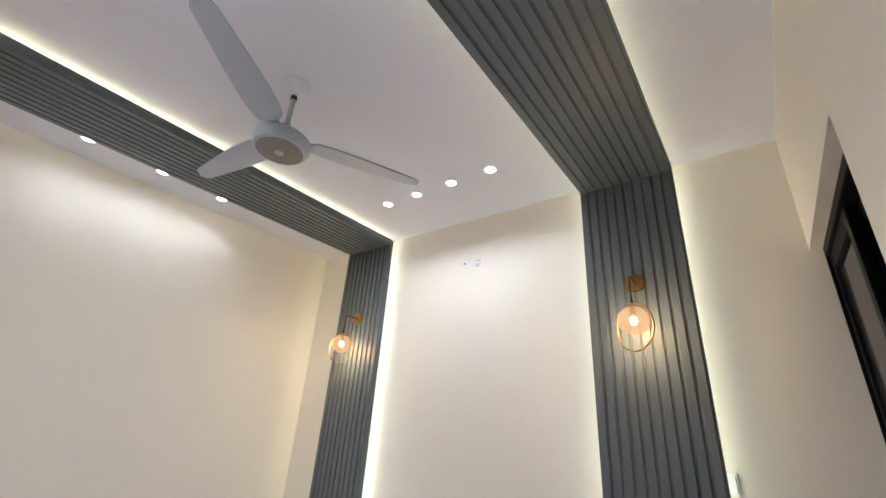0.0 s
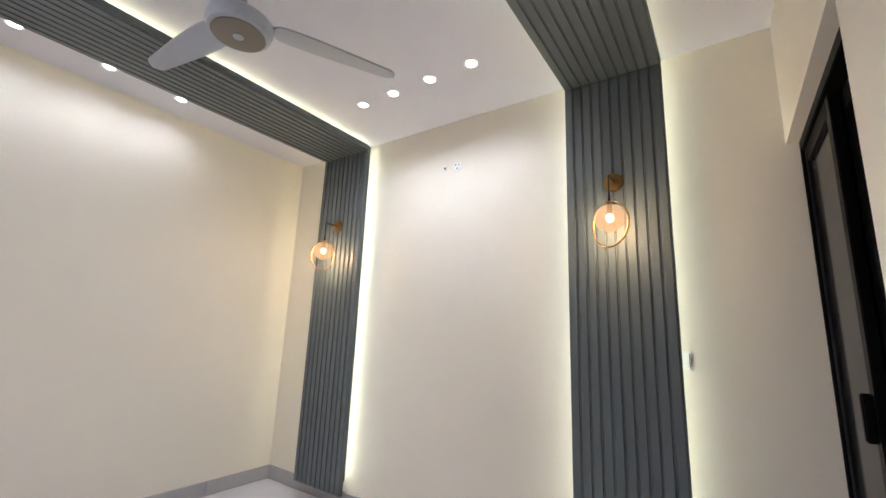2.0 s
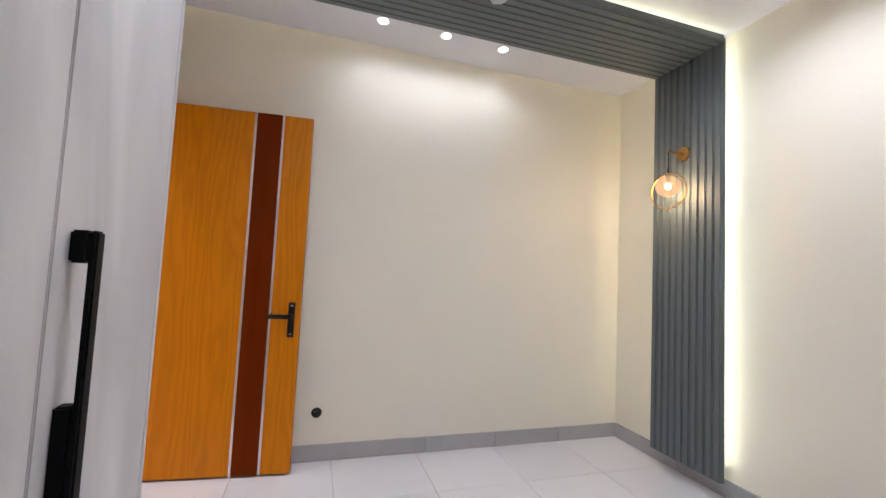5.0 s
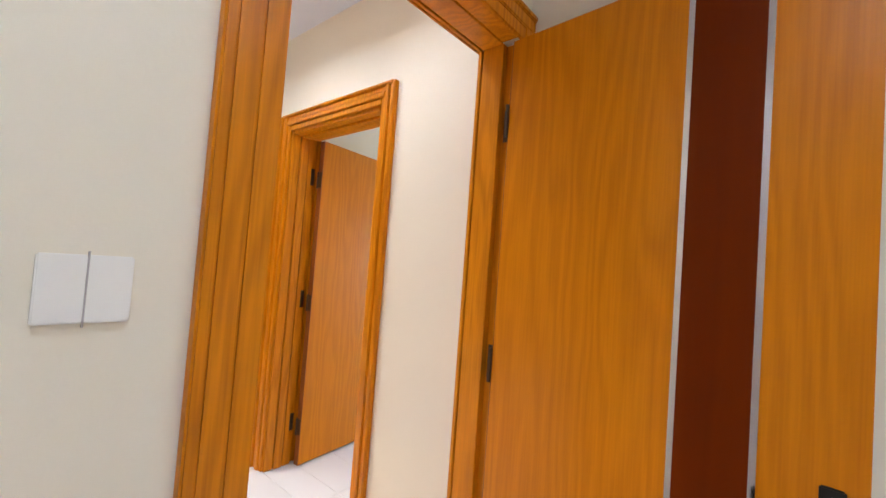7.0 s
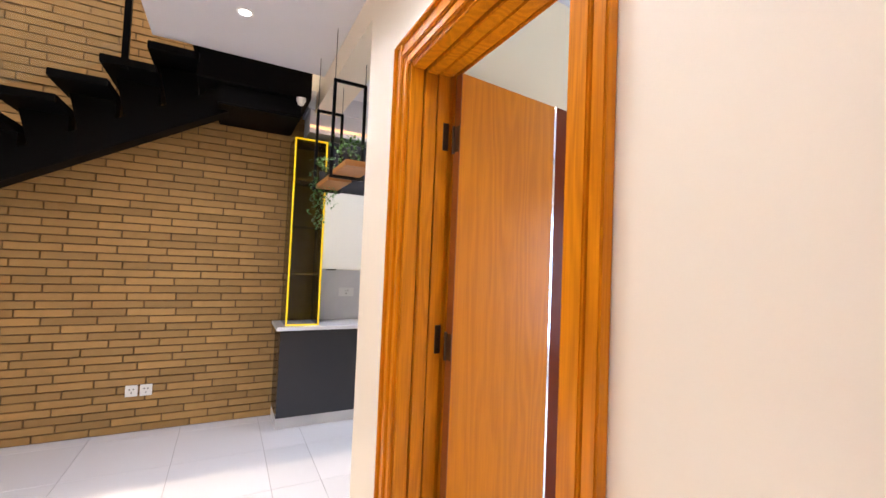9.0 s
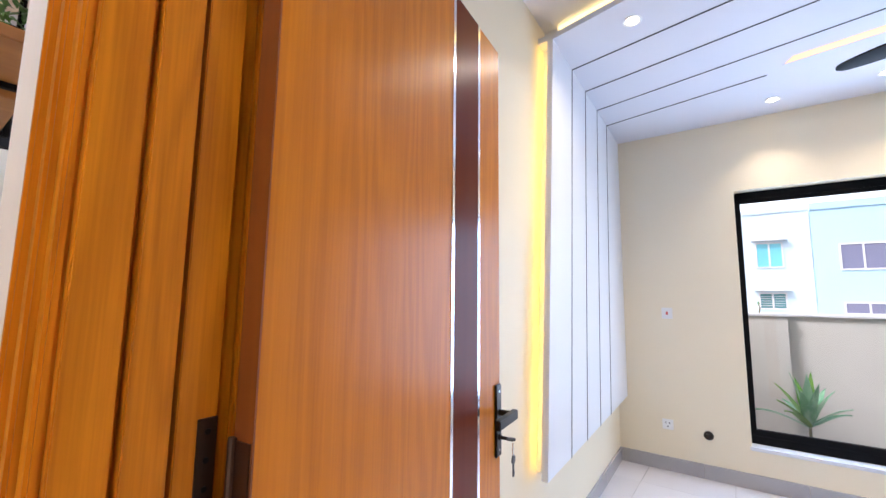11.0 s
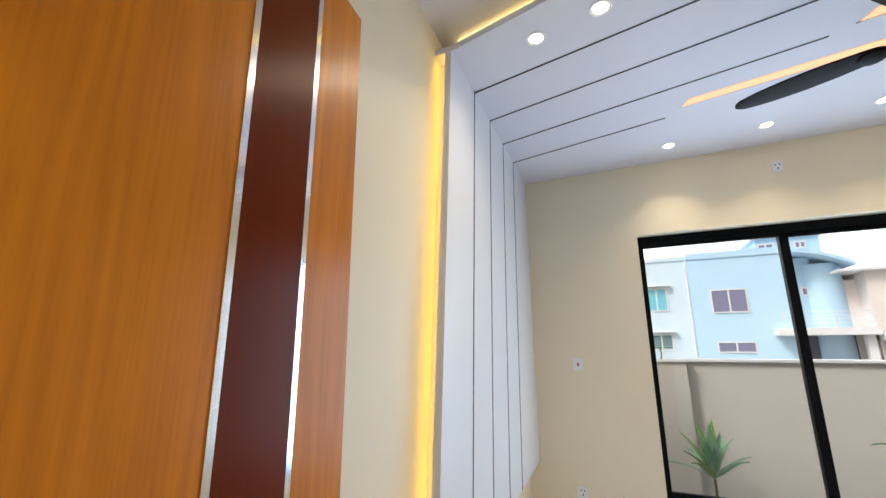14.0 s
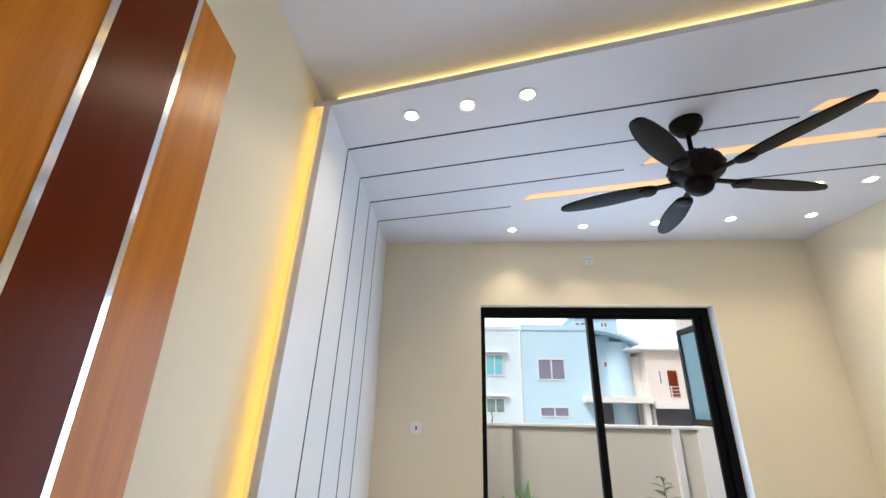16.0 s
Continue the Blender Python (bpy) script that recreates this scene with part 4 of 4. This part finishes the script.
house = thing("house", "pale blue two-storey house across the road", "house")
part("wall", boxes((FX - 8, FX, -0.64, 4.7, -0.22, 6.95)), HOUSEBLUE, house)
part("side_wing", boxes((FX - 9, FX - 0.25, -9.5, -0.64, -0.22, 7.0)), HOUSEPALE, house, "white side wing with a bluish light cast in its colour")
part("parapet", bevelled(boxes((FX - 0.2, FX + 0.06, -0.64, 4.9, 6.95, 7.4)), 0.02), HOUSEBLUE, house)
part("wing_parapet", bevelled(boxes((FX - 0.45, FX - 0.2, -9.5, -0.64, 7.0, 7.3)), 0.02), HOUSEPALE, house)
far_window(house, 0.52, 2.60, 3.2, 4.8)
far_window(house, 0.51, 2.66, 0.60, 1.33)
far_window(house, -3.46, -2.03, 3.45, 5.11, FX - 0.25, 2, CYANPANE)
far_window(house, -3.46, -2.01, 0.80, 1.87, FX - 0.25, 2, GREENPANE, 5)
for z in (5.22, 1.98):
    part("window_hood", bevelled(boxes((FX - 0.25, FX + 0.06, -3.65, -1.8, z, z + 0.07)), 0.01), OUTWHITE, house)
part("down_pipe", tube(bmesh.new(), (FX - 0.18, -0.72, -0.2), (FX - 0.18, -0.72, 6.9), 0.05, n=10), OUTWHITE, house)
part("roof_room", boxes((FX - 7, FX - 1.5, 3.85, 7.4, 6.4, 8.3)), HOUSEBLUE, house)
part("roof_room_slab", bevelled(boxes((FX - 7.2, FX - 1.3, 3.7, 7.6, 8.3, 8.42)), 0.02), OUTWHITE, house)
far_window(house, 3.95, 4.9, 7.45, 7.95, FX - 1.48, 2)
far_window(house, 6.0, 6.65, 7.45, 7.95, FX - 1.48, 2)
part("stair_tower", boxes((FX - 8, FX - 0.9, 4.7, 6.4, -0.22, 6.7)), HOUSEBLUE, house)
rounded = bmesh.new()
tube(rounded, (FX - 1.6, 6.95, -0.22), (FX - 1.6, 6.95, 6.2), 1.15, n=36)
part("rounded_bay", rounded, HOUSEBLUE, house, "rounded pale blue bay", True)
far_window(house, 5.70, 6.1, 4.2, 4.75, FX - 0.88, 1)


def curved_roof(y0, z0, y1, z1, sag):
    """A thin roof slab that bends down from (y0, z0) to (y1, z1)."""
    bm = bmesh.new()
    rows = []
    for k in range(13):
        t = k / 12
        y, z = y0 + (y1 - y0) * t, z0 + (z1 - z0) * t + sag * 4 * t * (1 - t)
        rows.append([bm.verts.new((x, y, z + dz)) for x in (FX - 4, FX + 0.5) for dz in (0, 0.22)])
    for p, q in zip(rows, rows[1:]):
        for i, j in ((0, 1), (1, 3), (3, 2), (2, 0)):
            bm.faces.new((p[i], p[j], q[j], q[i]))
    for r in (rows[0], rows[-1]):
        bm.faces.new((r[0], r[1], r[3], r[2]))
    return bm


part("curved_roof", curved_roof(4.6, 6.95, 8.2, 5.85, 0.25), HOUSEBLUE, house, "curved pale blue roof slab")
balcony(house, 3.70, 8.45, 1.66, 2.12, 1.0)
# Thin dark sheet painted as the shade under the balcony.
part("garage_shade_sheet", boxes((FX - 0.9, FX - 0.86, 4.25, 7.9, -0.22, 1.66)), GARAGE, house, "dark sheet for the shaded garage opening")
part("gate_pillar", boxes((FX + 0.2, FX + 0.6, 7.85, 8.25, -0.22, 1.66)), OUTWHITE, house)
house2 = thing("house", "white neighbouring house with a brown door and balcony rails", "house")
part("wall", boxes((FX - 6, FX + 0.3, 8.5, 14.5, -0.22, 5.45)), OUTWARM, house2)
part("side_wall", boxes((FX - 6, FX - 1.0, 7.3, 8.5, -0.22, 5.1)), OUTWARM, house2)
part("roof", bevelled(boxes((FX - 6, FX + 0.7, 7.2, 14.7, 5.45, 5.6)), 0.02), OUTWHITE, house2)
part("door", boxes((FX + 0.3, FX + 0.36, 9.95, 10.6, 2.1, 4.0)), MAROON, house2, "brown door")
far_window(house2, 9.25, 9.55, 2.95, 4.05, FX + 0.3, 1)
balcony(house2, 8.5, 13.0, 1.33, 1.85, 1.1, FX + 0.3)
# Same dark sheet, painted shade on the wall below the slab.
part("garage_shade_sheet", boxes((FX + 0.3, FX + 0.34, 8.7, 11.5, -0.22, 1.33)), GARAGE, house2, "dark sheet for the shaded garage opening")

# ---- hall, stair and kitchen ----
# The lamps at y -4.6 and -3.8 are unseen, added to light the doorways.
for x, y in ((0.485, -5.66), (0.485, -6.09), (0.485, -4.6)):
    downlight(x, y, 2.75, False, 22 if y < -5 else 30, 150, "hall downlights")
downlight(0.5, -3.8, 2.75, False, 22, 150, "hall downlights")
# Unseen lamps added high in the void to brighten brick and hall.
for x, y in ((2.2, -5.2), (4.2, -5.2), (2.6, -6.9), (1.2, -7.0), (4.2, -6.9), (3.2, -4.2)):
    downlight(x, y, 6.0, y < -6, 390 if y < -6 else 50, 120, "void downlights")
# No lamp shows here; these are added to light the kitchen units.
for x, y in ((-0.6, -6.5), (-1.6, -6.5), (-2.6, -6.3)):
    downlight(x, y, 2.75, False, 30, 140, "kitchen downlights")

stair = thing("staircase", "black steel staircase with cantilevered treads along the brick wall", "staircase")
TX, TZ, TD, TR = 1.006, 2.70, 0.232, 0.149
YS = -6.98


def prism_y(points, y0, y1):
    bm = bmesh.new()
    a = [bm.verts.new((x, y0, z)) for x, z in points]
    b = [bm.verts.new((x, y1, z)) for x, z in points]
    bm.faces.new(a)
    bm.faces.new(b[::-1])
    for i in range(len(a)):
        j = (i + 1) % len(a)
        bm.faces.new((a[i], b[i], b[j], a[j]))
    return bm


def string_z(x):
    return 2.412 + (0.594 - x) * 0.578


xe = 4.55
part("stringer", bevelled(prism_y([(0.40, string_z(0.40) - 0.02), (xe, string_z(xe)), (xe, string_z(xe) + 0.17), (0.40, string_z(0.40) + 0.17)], YS - 0.08, YS + 0.08), 0.004), BLACKSTEEL, stair)
for k in range(-1, 15):
    nx, nz = TX + TD * k, TZ - TR * k
    t = part("tread", bevelled(boxes((nx - 0.27, nx + 0.015, -7.31, -6.65, nz - 0.05, nz)), 0.004), BLACKSTEEL, stair, "black stair tread")
    part("bracket", prism_y([(nx - 0.26, nz - 0.05), (nx - 0.02, nz - 0.05), (nx - 0.09, string_z(nx - 0.09) + 0.1), (nx - 0.26, string_z(nx - 0.26) + 0.1)], YS - 0.06, YS + 0.06), BLACKSTEEL, t)
part("landing", bevelled(boxes((0.0, 0.75, -7.32, -6.70, 2.56, 2.93)), 0.004), BLACKSTEEL, stair)
part("landing_beam", bevelled(boxes((0.06, 0.62, -7.3, -6.75, 2.42, 2.56)), 0.01), BLACKSTEEL, stair)
RY = -6.67
part("handrail", prism_y([(0.95, 3.31), (4.5, 1.275), (4.5, 1.32), (0.95, 3.355)], RY - 0.02, RY + 0.02), BLACKSTEEL, stair, "black steel handrail")
for px in (1.13, 2.03, 2.93, 3.83):
    zt = 3.31 - (px - 0.95) * 0.573
    part("post", boxes((px - 0.018, px + 0.018, RY - 0.015, RY + 0.015, zt - 0.72, zt)), BLACKSTEEL, stair)
    g = part("glass_panel", prism_y([(px + 0.03, zt - 0.66), (px + 0.82, zt - 0.66 - 0.455), (px + 0.82, zt - 0.06 - 0.455), (px + 0.03, zt - 0.06)], RY - 0.005, RY + 0.005), GLASS, stair, "clear glass panel")
    g.visible_shadow = False

cam_box = thing("security_camera", "small white dome camera under the black landing", "camera", at=(0.07, -6.72, 2.54))
part("base", lathe(bmesh.new(), [(0.035, 0.02), (0.035, 0.0), (0.028, -0.012)], (0, 0, 0), 20), PLASTIC, cam_box, "", True)
part("dome", lathe(bmesh.new(), [(0.028, -0.012), (0.022, -0.028), (0.008, -0.036)], (0, 0, 0), 20), PLASTIC, cam_box, "", True)

for x in (1.08, 0.99):
    plate("wall_socket", "white socket plate low on the brick wall", (x, BK + 0.006, 0.31), 180, 0.078, 0.085, PINS)

# kitchen units along the brick wall
KX, KF, KH = 0.10, -6.95, 0.81
unit_edges = [KX, -0.55, -1.12, -1.68, -2.30, -2.90]
for a, b in zip(unit_edges, unit_edges[1:]):
    ob = thing("base_cabinet", "charcoal gloss kitchen base cabinet", "cabinet", "kitchen base cabinets")
    part("body", boxes((b + 0.001, a - 0.001, BK, KF - 0.02, 0.09, KH - 0.03)), KITDARK, ob)
    d = part("door", bevelled(boxes((b + 0.003, a - 0.003, KF - 0.02, KF, 0.10, KH - 0.04)), 0.002), KITDARK, ob)
    part("plinth", boxes((b + 0.001, a - 0.001, BK, KF - 0.04, 0.0, 0.09)), MARBLE, ob, "pale plinth")
worktop = thing("worktop", "white marble worktop over the charcoal cabinets", "worktop")
part("slab", bevelled(boxes((-2.9, KX + 0.03, BK, KF + 0.025, KH - 0.03, KH)), 0.004), MARBLE, worktop)
structure("backsplash", boxes((-2.9, -0.20, BK, BK + 0.012, KH, 1.27)), MARBLE, "white marble backsplash", "backsplash")
bs = plate("wall_socket", "white double socket on the backsplash", (-0.50, BK + 0.012, 1.06), 180, 0.14, 0.08, PINS)

dc = thing("display_cabinet", "tall smoked display cabinet with lit yellow edges on the worktop", "display cabinet")
dx0, dx1, dz0, dz1, dyf = -0.20, 0.06, KH, 2.34, -7.0
part("back", boxes((dx0, dx1, BK, BK + 0.02, dz0, dz1)), BROWNGLASS, dc)
part("side", boxes((dx0, dx0 + 0.012, BK + 0.02, dyf - 0.005, dz0, dz1)), BROWNGLASS, dc)
sg = part("glass_side", boxes((dx1 - 0.008, dx1, BK + 0.02, dyf - 0.005, dz0, dz1)), BROWNGLASS, dc, "smoked side")
part("top", boxes((dx0, dx1, BK + 0.02, dyf, dz1 - 0.012, dz1)), BROWNGLASS, dc)
for z in (1.22, 1.62, 2.0):
    part("shelf", boxes((dx0 + 0.012, dx1 - 0.008, BK + 0.02, dyf - 0.02, z, z + 0.008)), BROWNGLASS, dc)
part("lit_frame", boxes((dx0, dx0 + 0.011, dyf - 0.004, dyf + 0.012, dz0, dz1), (dx1 - 0.011, dx1, dyf - 0.004, dyf + 0.012, dz0, dz1), (dx0 + 0.011, dx1 - 0.011, dyf - 0.004, dyf + 0.012, dz1 - 0.011, dz1), (dx0 + 0.011, dx1 - 0.011, dyf - 0.004, dyf + 0.012, dz0, dz0 + 0.011)), YELLOWTRIM, dc, "glowing yellow edge")
for a, b in ((-0.202, -0.78), (-0.784, -1.36), (-1.364, -1.94)):
    ob = thing("wall_cabinet", "ivory gloss kitchen wall cabinet", "cabinet", "kitchen wall cabinets")
    part("body", boxes((b, a, BK, -7.03, 1.27, 1.93)), KITWHITE, ob)
    d = part("door", bevelled(boxes((b + 0.003, a - 0.003, -7.03, -7.01, 1.275, 1.925)), 0.002), KITWHITE, ob)
    part("handle", boxes((a - 0.12, a - 0.04, -7.01, -6.995, 1.265, 1.275)), GUNMETAL, d)
    ob = thing("upper_cabinet", "charcoal gloss upper kitchen cabinet", "cabinet", "kitchen upper cabinets")
    part("body", boxes((b, a, BK, -7.03, 1.932, 2.36)), KITDARK, ob)
    part("door", bevelled(boxes((b + 0.003, a - 0.003, -7.03, -7.01, 1.937, 2.355)), 0.002), KITDARK, ob)
structure("ceiling_cove", boxes((-2.9, -0.03, BK, -7.0, 2.60, 2.75)), CEILING, "white bulkhead over the kitchen cabinets", "bulkhead")
cove = hidden_led("led_strip", boxes((-2.9, -0.05, -7.02, -7.005, 2.45, 2.47)), LED_SLOT, "warm led strip over the kitchen cabinets")
part("channel", boxes((-2.9, -0.05, BK, -7.02, 2.41, 2.60)), CEILING, cove)


def hanging_shelf(x0, x1, y0, y1, z0, z1, label):
    ob = thing("hanging_shelf", label, "hanging shelf", "hanging shelves")
    r = 0.009
    for y in (y0,):
        part("frame", bevelled(boxes((x0, x0 + 2 * r, y - r, y + r, z0, z1), (x1 - 2 * r, x1, y - r, y + r, z0, z1), (x0 + 2 * r, x1 - 2 * r, y - r, y + r, z1 - 2 * r, z1), (x0 + 2 * r, x1 - 2 * r, y - r, y + r, z0, z0 + 2 * r)), 0.002), BLACK, ob, "black steel frame")
        part("hanger", tube(tube(bmesh.new(), (x0 + r, y, z1), (x0 + r, y, 2.577 if x0 + r < HX else 2.75), 0.002, n=6), (x1 - r, y, z1), (x1 - r, y, 2.577 if x1 - r < HX else 2.75), 0.002, n=6), BLACK, ob, "thin steel wires")
    part("board", bevelled(boxes((x0 + 0.02, x1 - 0.02, y0 - 0.012, y0 + y1, z0 + 0.018, z0 + 0.05)), 0.003), SHELFWOOD, ob, "orange wooden board")
    return ob


hanging_shelf(-0.215, -0.01, -5.97, 0.30, 1.845, 2.445, "black framed hanging shelf with an orange wooden board and a plant")
hanging_shelf(-0.18, 0.005, -6.40, 0.38, 1.82, 2.39, "lower black framed hanging shelf with a trailing plant")


def trailing_plant(x, y, z, label, seed, drop):
    ob = thing("potted_plant", label, "plant", "shelf plants", at=(x, y, z))
    part("pot", lathe(bmesh.new(), [(0.03, 0), (0.042, 0.06), (0.045, 0.065), (0.038, 0.065)], (0, 0, 0), 20), KITDARK, ob, "small dark pot", True)
    rng = random.Random(seed)
    bm = bmesh.new()
    def leaf(c, size):
        u = Vector((rng.uniform(-1, 1), rng.uniform(-1, 1), rng.uniform(-0.6, 0.8))).normalized() * size
        v = u.cross(Vector((rng.uniform(-1, 1), 0.3, 1))).normalized() * size * 0.6
        bm.faces.new([bm.verts.new(c + p) for p in (-u, v, u, -v)])

    for k in range(9):
        a = 6.28 * k / 9 + rng.uniform(-0.2, 0.2)
        end = drop * rng.uniform(0.5, 1.0)
        for i in range(int(end / 0.009)):
            s = 0.075 + 0.015 * math.sin(i * 0.7 + k)
            leaf(Vector((s * math.cos(a), s * math.sin(a), 0.06 - i * 0.009)) + Vector((rng.uniform(-0.012, 0.012), rng.uniform(-0.012, 0.012), 0)), 0.013)
    for i in range(90):
        a, t = rng.uniform(0, 6.28), rng.random()
        r = 0.03 + 0.09 * t * rng.random()
        leaf(Vector((r * math.cos(a), r * math.sin(a), 0.07 + 0.11 * rng.random())), 0.016)
    tagged(part("foliage", bm, LEAF, ob, "small green leaves"), kind="stuff")


trailing_plant(-0.09, -5.85, 1.895, "small bushy green plant on the hanging shelf", 3, 0.05)
trailing_plant(-0.05, -6.30, 1.87, "trailing green plant on the lower hanging shelf", 5, 0.40)

# ---- floor tiles, skirting and bricks ----
floor_ob = bpy.data.objects["floor"]
T = 0.55


def tile_area(x0, x1, y0, y1, ox, oy):
    shared = {}
    i0, i1 = math.floor((x0 - ox) / T), math.ceil((x1 - ox) / T)
    j0, j1 = math.floor((y0 - oy) / T), math.ceil((y1 - oy) / T)
    for i in range(i0, i1):
        for j in range(j0, j1):
            a, b = max(x0, ox + i * T), min(x1, ox + (i + 1) * T)
            c, d = max(y0, oy + j * T), min(y1, oy + (j + 1) * T)
            if b - a < 0.02 or d - c < 0.02:
                continue
            key = (round(b - a, 3), round(d - c, 3))
            if key not in shared:
                bm = boxes((0.0012, b - a - 0.0012, 0.0012, d - c - 0.0012, -0.006, 0))
                bmesh.ops.bevel(bm, geom=[e for e in bm.edges if all(v.co.z > -0.001 for v in e.verts)], offset=0.0008, segments=1, affect="EDGES")
                shared[key] = mesh("tile", bm, TILE)
            t = new("tile", shared[key])
            t.parent, t.location = floor_ob, (a, c, 0)


tile_area(0, W1, S1, 0, 1.06 - 2 * T, -0.515 - 6 * T)
tile_area(HX, 5.6, BK, HS, 0.2, -7.2)
tile_area(D1[0], D1[1], HS, S1, 0.2, HS - 0.3)
tile_area(HB, HX, D2[0], D2[1], HB - 0.2, -5.0)
tile_area(XW, HB, L2 - 0.02, R2, -3.3, -5.0)
tile_area(-2.9, HX, BK, L2 - 0.12, -3.3, -7.2)

base = tagged(new("baseboard"), "grey tile skirting along the walls", "baseboard", kind="structure")


def skirting(ax, ay, bx2, by2, thick=0.012, h=0.10):
    a, b = Vector((ax, ay, 0)), Vector((bx2, by2, 0))
    n = max(1, round((b - a).length / T))
    ln = (b - a).length / n
    me = mesh("skirting_tile", bevelled(boxes((0.001, ln - 0.001, -thick, 0.002, 0, h)), 0.0015, 1), SKIRT)
    ang = math.atan2(b.y - a.y, b.x - a.x)
    for k in range(n):
        s = new("skirting_tile", me)
        s.parent, s.matrix_basis = base, Matrix.Translation(a + (b - a) * k / n) @ Matrix.Rotation(ang, 4, "Z")


skirting(0, -3.1, 0, 0)
skirting(0, 0, W1, 0)
skirting(XW, L2, XW, R2)
skirting(HB, L2 + 0.13, XW, L2)
skirting(XW, R2, HB, R2)
skirting(HX, HS, HX, D2[1] + 0.1)
skirting(HX, D2[0] - 0.1, HX, -5.48)

# bricks: long thin tiles in a stretcher bond
brick_wall = tagged(new("wall_brick"), "tan long-format brick wall beside the staircase", "wall", kind="structure")
BL, BH, G = 0.31, 0.058, 0.008
rng = random.Random(11)
shapes = []
for k in range(6):
    bm = boxes((0, BL - G, BK - 0.016, BK - 0.016 + rng.uniform(0.019, 0.023), 0, BH - G))
    bmesh.ops.bevel(bm, geom=bm.edges[:], offset=0.0025, segments=1, affect="EDGES")
    shapes.append(mesh("brick", bm, BRICK))
rest = bmesh.new()
count = 0
bond = [(0.5 * (r % 2) + 0.16 * rng.uniform(-1, 1)) * BL for r in range(int(4.6 / BH))]
for r in range(int(4.6 / BH)):
    for c in range(-2, 20):
        x, z = 0.10 - 0.30 + c * BL + bond[r], r * BH + 0.004
        if x < (-0.45 if z < 2.55 else -0.30) or x > 5.8:
            continue
        if 0.05 < x < 2.4 and z < 2.3 and count < 300:
            b = new("brick", shapes[rng.randrange(6)])
            b.parent, b.location = brick_wall, (x, 0, z)
            count += 1
        else:
            bx(rest, x, x + BL - G, BK - 0.016, BK + 0.005 + rng.uniform(-0.002, 0.002), z, z + BH - G)
stuff = part("brick_rest", rest, BRICK, brick_wall)
tagged(stuff, kind="stuff")
